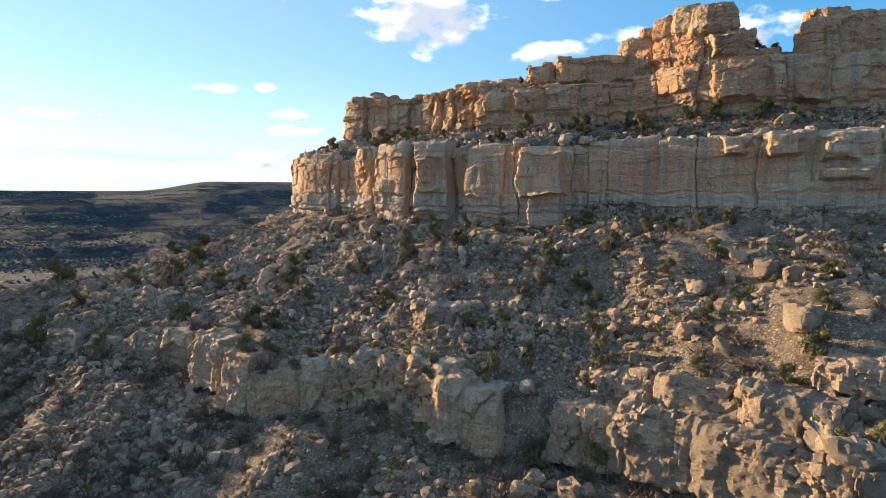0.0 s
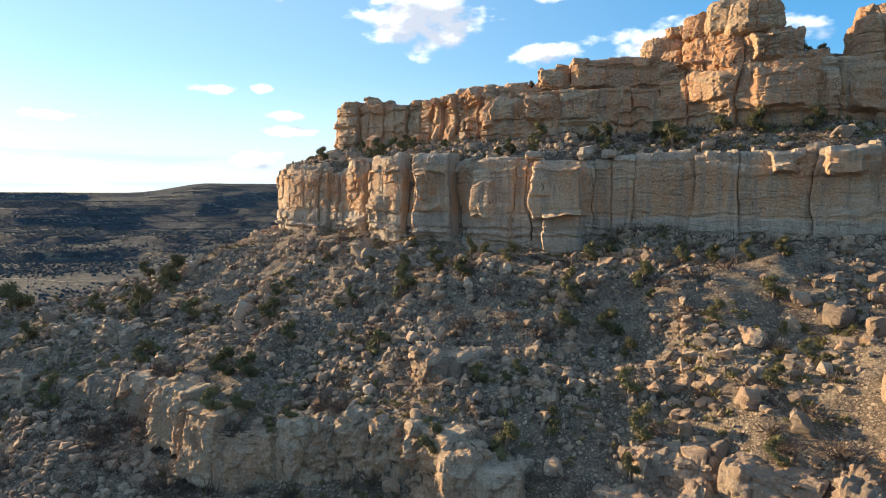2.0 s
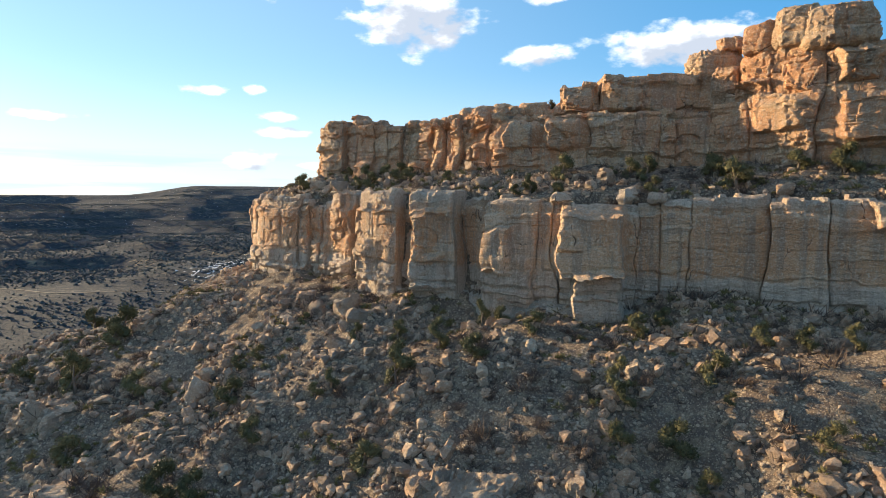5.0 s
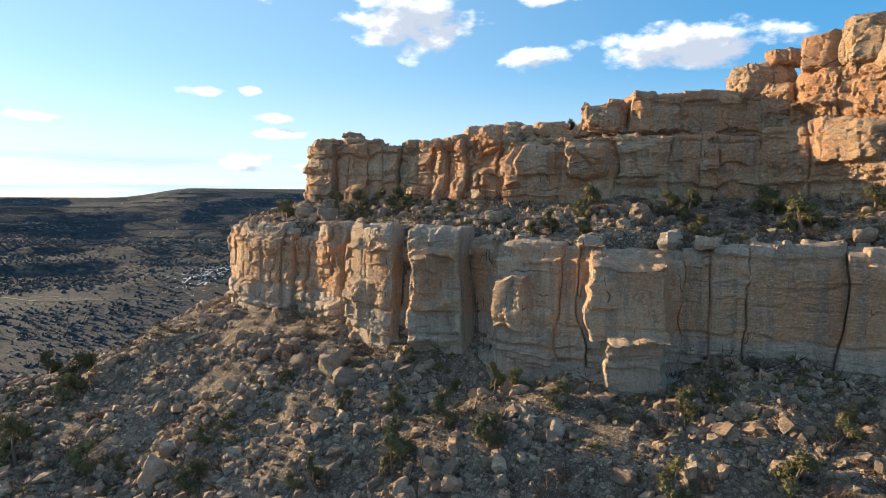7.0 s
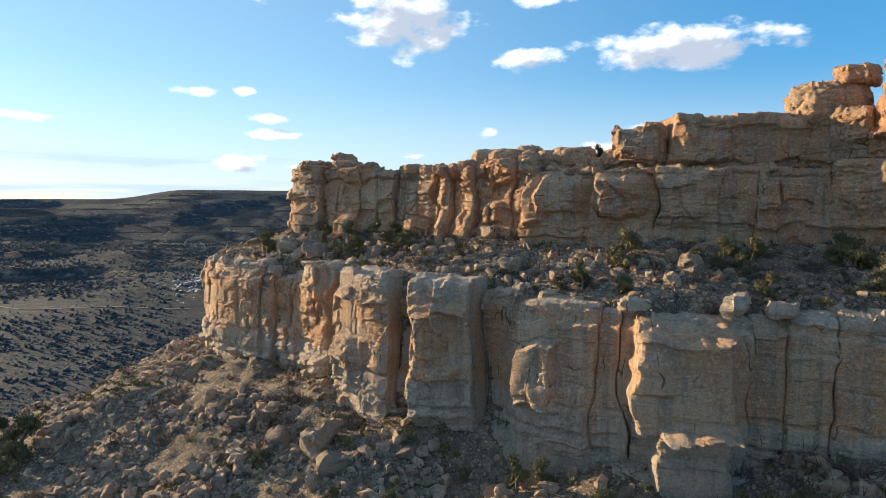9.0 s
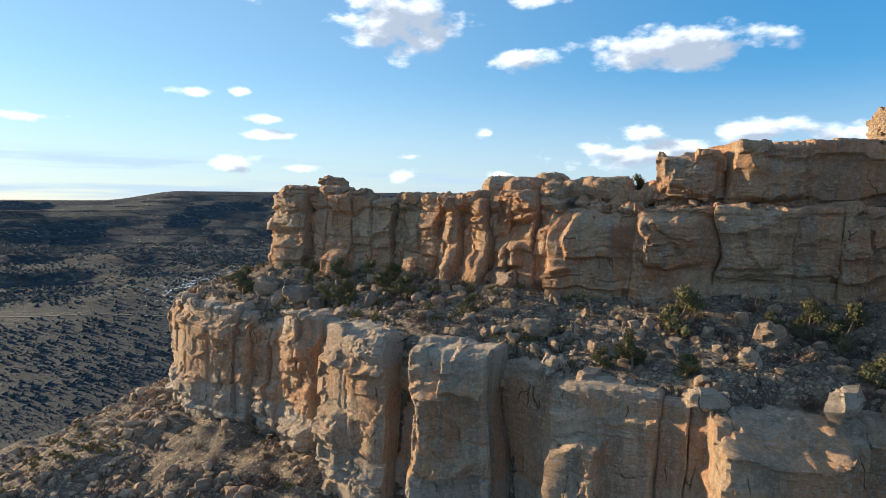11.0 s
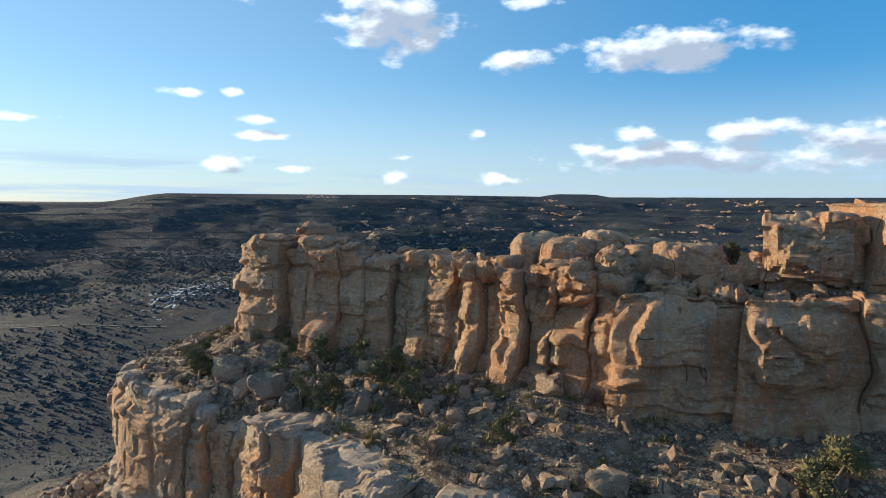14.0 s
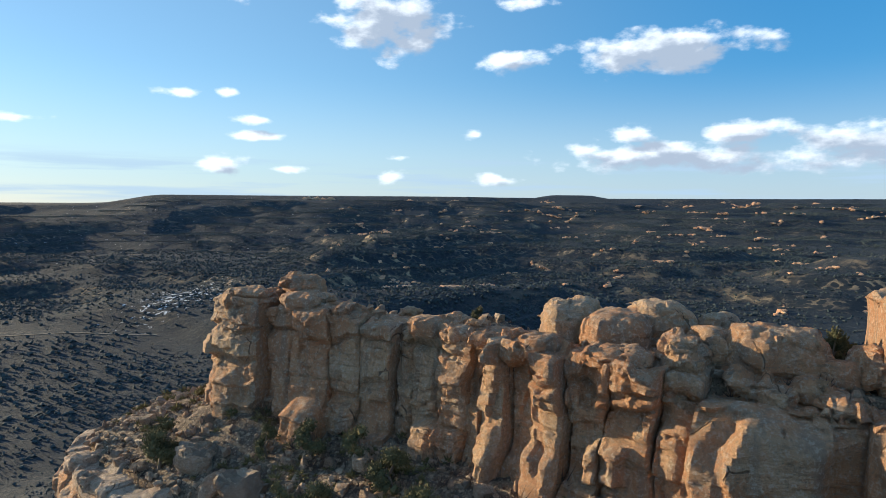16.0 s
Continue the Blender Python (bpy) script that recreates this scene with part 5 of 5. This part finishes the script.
def sow(kinds, count, x0, x1, y0, y1, lo, hi, zone):
    r = np.random.RandomState(rng.randrange(10 ** 6))
    X, Y = r.uniform(x0, x1, count * 4), r.uniform(y0, y1, count * 4)
    low, high = inside(LOW_RING, X, Y), inside(HIGH_RING, X, Y)
    ok = {"slope": ~low, "ledge": low & ~high, "top": high}[zone]
    Z, done = land(X, Y), 0
    for x, y, z, good in zip(X, Y, Z, ok):
        if good and done < count:
            plant(kinds[rng.randrange(len(kinds))], x, y, z, rng.uniform(lo, hi))
            done += 1


sow(KINDS, 45, -90, 55, 48, 150, 0.25, 0.6, "slope")
sow(DRY, 190, -85, 55, 45, 145, 0.6, 1.4, "slope")
sow(DRY, 90, -75, 2, 52, 92, 0.8, 1.6, "slope")
sow(DRY, 60, -30, 60, 92, 145, 0.6, 1.2, "ledge")
for k, ob in enumerate(KINDS + DRY):
    ob.matrix_basis = pose(30 + 3 * k, 90 - 2.2 * k, ground_z(30 + 3 * k, 90 - 2.2 * k) - 0.1)


def low_scrub():
    r = np.random.RandomState(41)
    n = 9000
    xs, ys = r.uniform(-90, 65, n), r.uniform(38, 160, n)
    patchy = fbm(np.stack([xs / 10, ys / 10, xs * 0], 1), 3, 55)
    keep = (patchy + 0.45 * inside(LOW_RING, xs, ys) > r.uniform(-0.5, 0.5, n)) & (~inside(HIGH_RING, xs, ys) | (xs < 18))
    xs, ys = xs[keep], ys[keep]
    shapes = []
    for k in range(5):
        d = r.normal(size=(15, 3))
        d[:, 2] = np.abs(d[:, 2]) + 0.35
        d /= np.linalg.norm(d, axis=1, keepdims=True)
        shapes.append(tufts(d * 0.1, d, 0.55, 0.035, 60 + k))
    scatter("low_scrub", shapes, np.stack([xs, ys, land(xs, ys) - 0.05], 1), r.uniform(0.4, 1.1, len(xs)), 12, TWIGS, False, "low dark desert scrub between the rocks", "scrub")


low_scrub()


def thicket():
    """Dark leafless brush crowding the shaded foot of the slope and the hollows under the cliff."""
    r = np.random.RandomState(47)
    n = 5200
    xs, ys = r.uniform(-100, 62, n), r.uniform(34, 135, n)
    d, side = far_from(SHELF, xs, ys)
    patchy = fbm(np.stack([xs / 9, ys / 9, xs * 0], 1), 3, 59)
    foot = (side < 0) & (d > 1.6) & (d < 45) & (xs < 16)
    flank = np.exp(-(((xs + 72) / 22) ** 2 + ((ys - 108) / 14) ** 2))
    hollow = np.exp(-(((xs - 18) / 24) ** 2 + ((ys - 97) / 7) ** 2))
    wall_foot = inside(LOW_RING, xs, ys) & ~inside(HIGH_RING, xs, ys) & (far_from(HIGH, xs, ys)[0] < 6.5 + 3.0 * (xs > 5)) & (far_from(HIGH, xs, ys)[0] > 0.8) & (xs > -26)
    keep = (patchy + 0.75 * foot + 0.5 * flank + 0.45 * hollow + 0.7 * wall_foot - 0.75 > r.uniform(-0.45, 0.45, n)) & (~inside(LOW_RING, xs, ys) | (wall_foot > 0))
    xs, ys = xs[keep], ys[keep]
    shapes = []
    for k in range(6):
        d = r.normal(size=(34, 3))
        d[:, 2] = np.abs(d[:, 2]) + 0.3
        d /= np.linalg.norm(d, axis=1, keepdims=True)
        shapes.append(tufts(d * 0.3 * r.rand(34, 1) + r.normal(size=(34, 3)) * (0.22, 0.22, 0), d + 0.3 * r.normal(size=(34, 3)), 0.5, 0.032, 90 + k))
    scatter("thicket", shapes, np.stack([xs, ys, land(xs, ys) - 0.05], 1), r.uniform(0.8, 2.0, len(xs)) * np.where(inside(LOW_RING, xs, ys), 0.6, 1.0), 15, TWIGS, False, "dark leafless brush crowding the foot of the slope", "brush")


thicket()


def rabbitbrush():
    r = np.random.RandomState(43)
    n = 8000
    xs, ys = r.uniform(-90, 65, n), r.uniform(40, 160, n)
    patchy = fbm(np.stack([xs / 14, ys / 14, xs * 0], 1), 3, 57)
    keep = (patchy > r.uniform(-0.4, 0.7, n)) & ~inside(HIGH_RING, xs, ys)
    xs, ys = xs[keep], ys[keep]
    shapes = []
    for k in range(5):
        d = r.normal(size=(26, 3))
        d[:, 2] = np.abs(d[:, 2]) + 0.2
        d /= np.linalg.norm(d, axis=1, keepdims=True)
        shapes.append(tufts(d * 0.3, d, 0.35, 0.07, 80 + k))
    scatter("rabbitbrush", shapes, np.stack([xs, ys, land(xs, ys) - 0.05], 1), r.uniform(0.45, 1.3, len(xs)), 14, SAGE, False, "olive and straw coloured rabbitbrush on the talus", "brush")


rabbitbrush()

r = np.random.RandomState(8)
N = 125000
dist, az = np.sqrt(150 ** 2 + (2250 ** 2 - 150 ** 2) * r.rand(N) ** 1.15), np.radians(r.uniform(-42, 42, N))
xs, ys = dist * np.sin(az), 60 + dist * np.cos(az)
dl, _ = far_from(closed(LOW_RING), xs, ys)
dens = fbm(np.stack([xs / 150, ys / 150, xs * 0], 1), 4, 71)
open_ground = MEADOW(xs, ys) + 0.8 * np.exp(-(((xs - 560) / 260) ** 2 + ((ys - 860) / 60) ** 2))
keep = (dl > 70) & ~inside(LOW_RING, xs, ys) & (dens - 1.0 * open_ground > r.uniform(-0.75, 0.75, N) - 0.45 * step01((dist - 350) / 400))
xs, ys = xs[keep], ys[keep]
sizes = r.uniform(1.0, 2.1, len(xs)) * (0.4 + 0.6 * step01((np.hypot(xs, ys) - 250) / 400))
places = np.stack([xs, ys, land(xs, ys) + sizes * 0.5], 1)
scatter("far_woods", [pebble(40 + k) for k in range(10)], places, sizes, 4, HAZED_WOODS, False, "juniper woodland crowding the valley and far slopes", "woodland")


# ---- sage in the meadow and the dirt track ----
r = np.random.RandomState(18)
xs, ys = np.append(r.uniform(-520, -50, 16000), r.uniform(-300, -30, 20000)), np.append(190 + 560 * r.rand(16000) ** 1.2, r.uniform(140, 500, 20000))
dl, _ = far_from(closed(LOW_RING), xs, ys)
thick = fbm(np.stack([xs / 40, ys / 40, xs * 0], 1), 3, 23)
keep = (dl > 32) & (thick > r.uniform(-0.7, 0.5, 36000) + 0.5 * MEADOW(xs, ys))
xs, ys = xs[keep], ys[keep]
sizes = r.uniform(0.2, 0.55, len(xs))
scatter("sagebrush", [pebble(60 + k) for k in range(6)], np.stack([xs, ys, land(xs, ys) + sizes * 0.2], 1), sizes, 5, HAZED_WOODS, False, "low grey green sagebrush dotted over the valley meadow", "sagebrush")


def track():
    """A pale two-metre dirt track laid over the valley floor."""
    k = np.linspace(0, 1, 120)
    x, y = -560 + 350 * k, 655 - 50 * k + 14 * np.sin(k * 8.0) + 5 * np.sin(k * 19.0)
    nx, ny = -np.gradient(y), np.gradient(x)
    n = np.hypot(nx, ny)
    side = np.stack([nx / n, ny / n], 1) * 1.3
    mid = np.stack([x, y], 1)
    edges = [mid - side, mid, mid + side]
    V = np.concatenate([np.concatenate([p, land(p[:, 0], p[:, 1])[:, None] + 0.35], 1) for p in edges])
    i = np.arange(119)
    F = np.concatenate([np.stack([i + o, i + 1 + o, i + 121 + o, i + 120 + o], 1) for o in (0, 120)])
    m = plain("track_dust", (0.2, 0.17, 0.13), (0.27, 0.225, 0.165), 0.2, 0.95)
    return tagged(new("road", mesh_of("road", V, F[:, ::-1], m)), "pale dirt track across the valley meadow", "road", kind="structure")


track()


def far_ledges():
    """Sunlit sandstone ledges stepping through the far woods, in broken chains along the benches."""
    r = np.random.RandomState(77)
    places, sizes = [], []
    for k in range(190):
        dist, az = 800 + 1700 * r.rand(), np.radians(r.uniform(-8, 41))
        x, y, head = dist * math.sin(az), dist * math.cos(az), r.uniform(-0.5, 0.5)
        for _ in range(r.randint(2, 13)):
            size = r.uniform(0.8, 3.6) * (0.6 + dist / 2200)
            head += r.uniform(-0.8, 0.8)
            x, y = x + size * 1.6 * math.cos(head), y + size * 1.6 * math.sin(head)
            if r.rand() < 0.6:
                places.append((x, y))
                sizes.append(size)
    for x, y in ((-395, 2440), (-380, 2445), (-365, 2438), (-350, 2440), (-330, 2445), (-300, 2442)):
        places.append((x, y))
        sizes.append(11.0)
    places, sizes = np.array(places), np.array(sizes)
    z = land(places[:, 0], places[:, 1]) + sizes * 0.15
    shapes = [(stone(90 + k, 0.2)[0] * np.array((1.3, 1.3, 0.9)), stone(90 + k, 0.2)[1]) for k in range(6)]
    scatter("far_ledges", shapes, np.concatenate([places, z[:, None]], 1), sizes, 6, ROCK_HIGH, False, "pale sandstone ledges showing through the far woods", "outcrop")


far_ledges()

# the long low cliff across the valley
valley = thing("valley_cliff", (20, 815, -44), "long low pale cliff in the wooded valley", "cliff")
VALLEY_SMOOTH = smooth_line(np.array([(-110, 826), (-78, 806), (-40, 800), (0, 806), (30, 798), (70, 808), (115, 835)], float), 4.0, 0.5)
for k in range(12):
    a = 4 + 18.5 * k
    column("rock_column", valley, VALLEY_SMOOTH, (a, a + 18.6, 0.4 * math.sin(k * 2.1), 0.5 * math.sin(k * 1.3), -29 + 1.5 * math.sin(k * 1.7), -56), 900 + k, ROCK_HIGH, 1.1, 0, 14, [(-36, -34, -1.2)], [], 1.4, 0.5, 2.0, 1.2, 1.0)
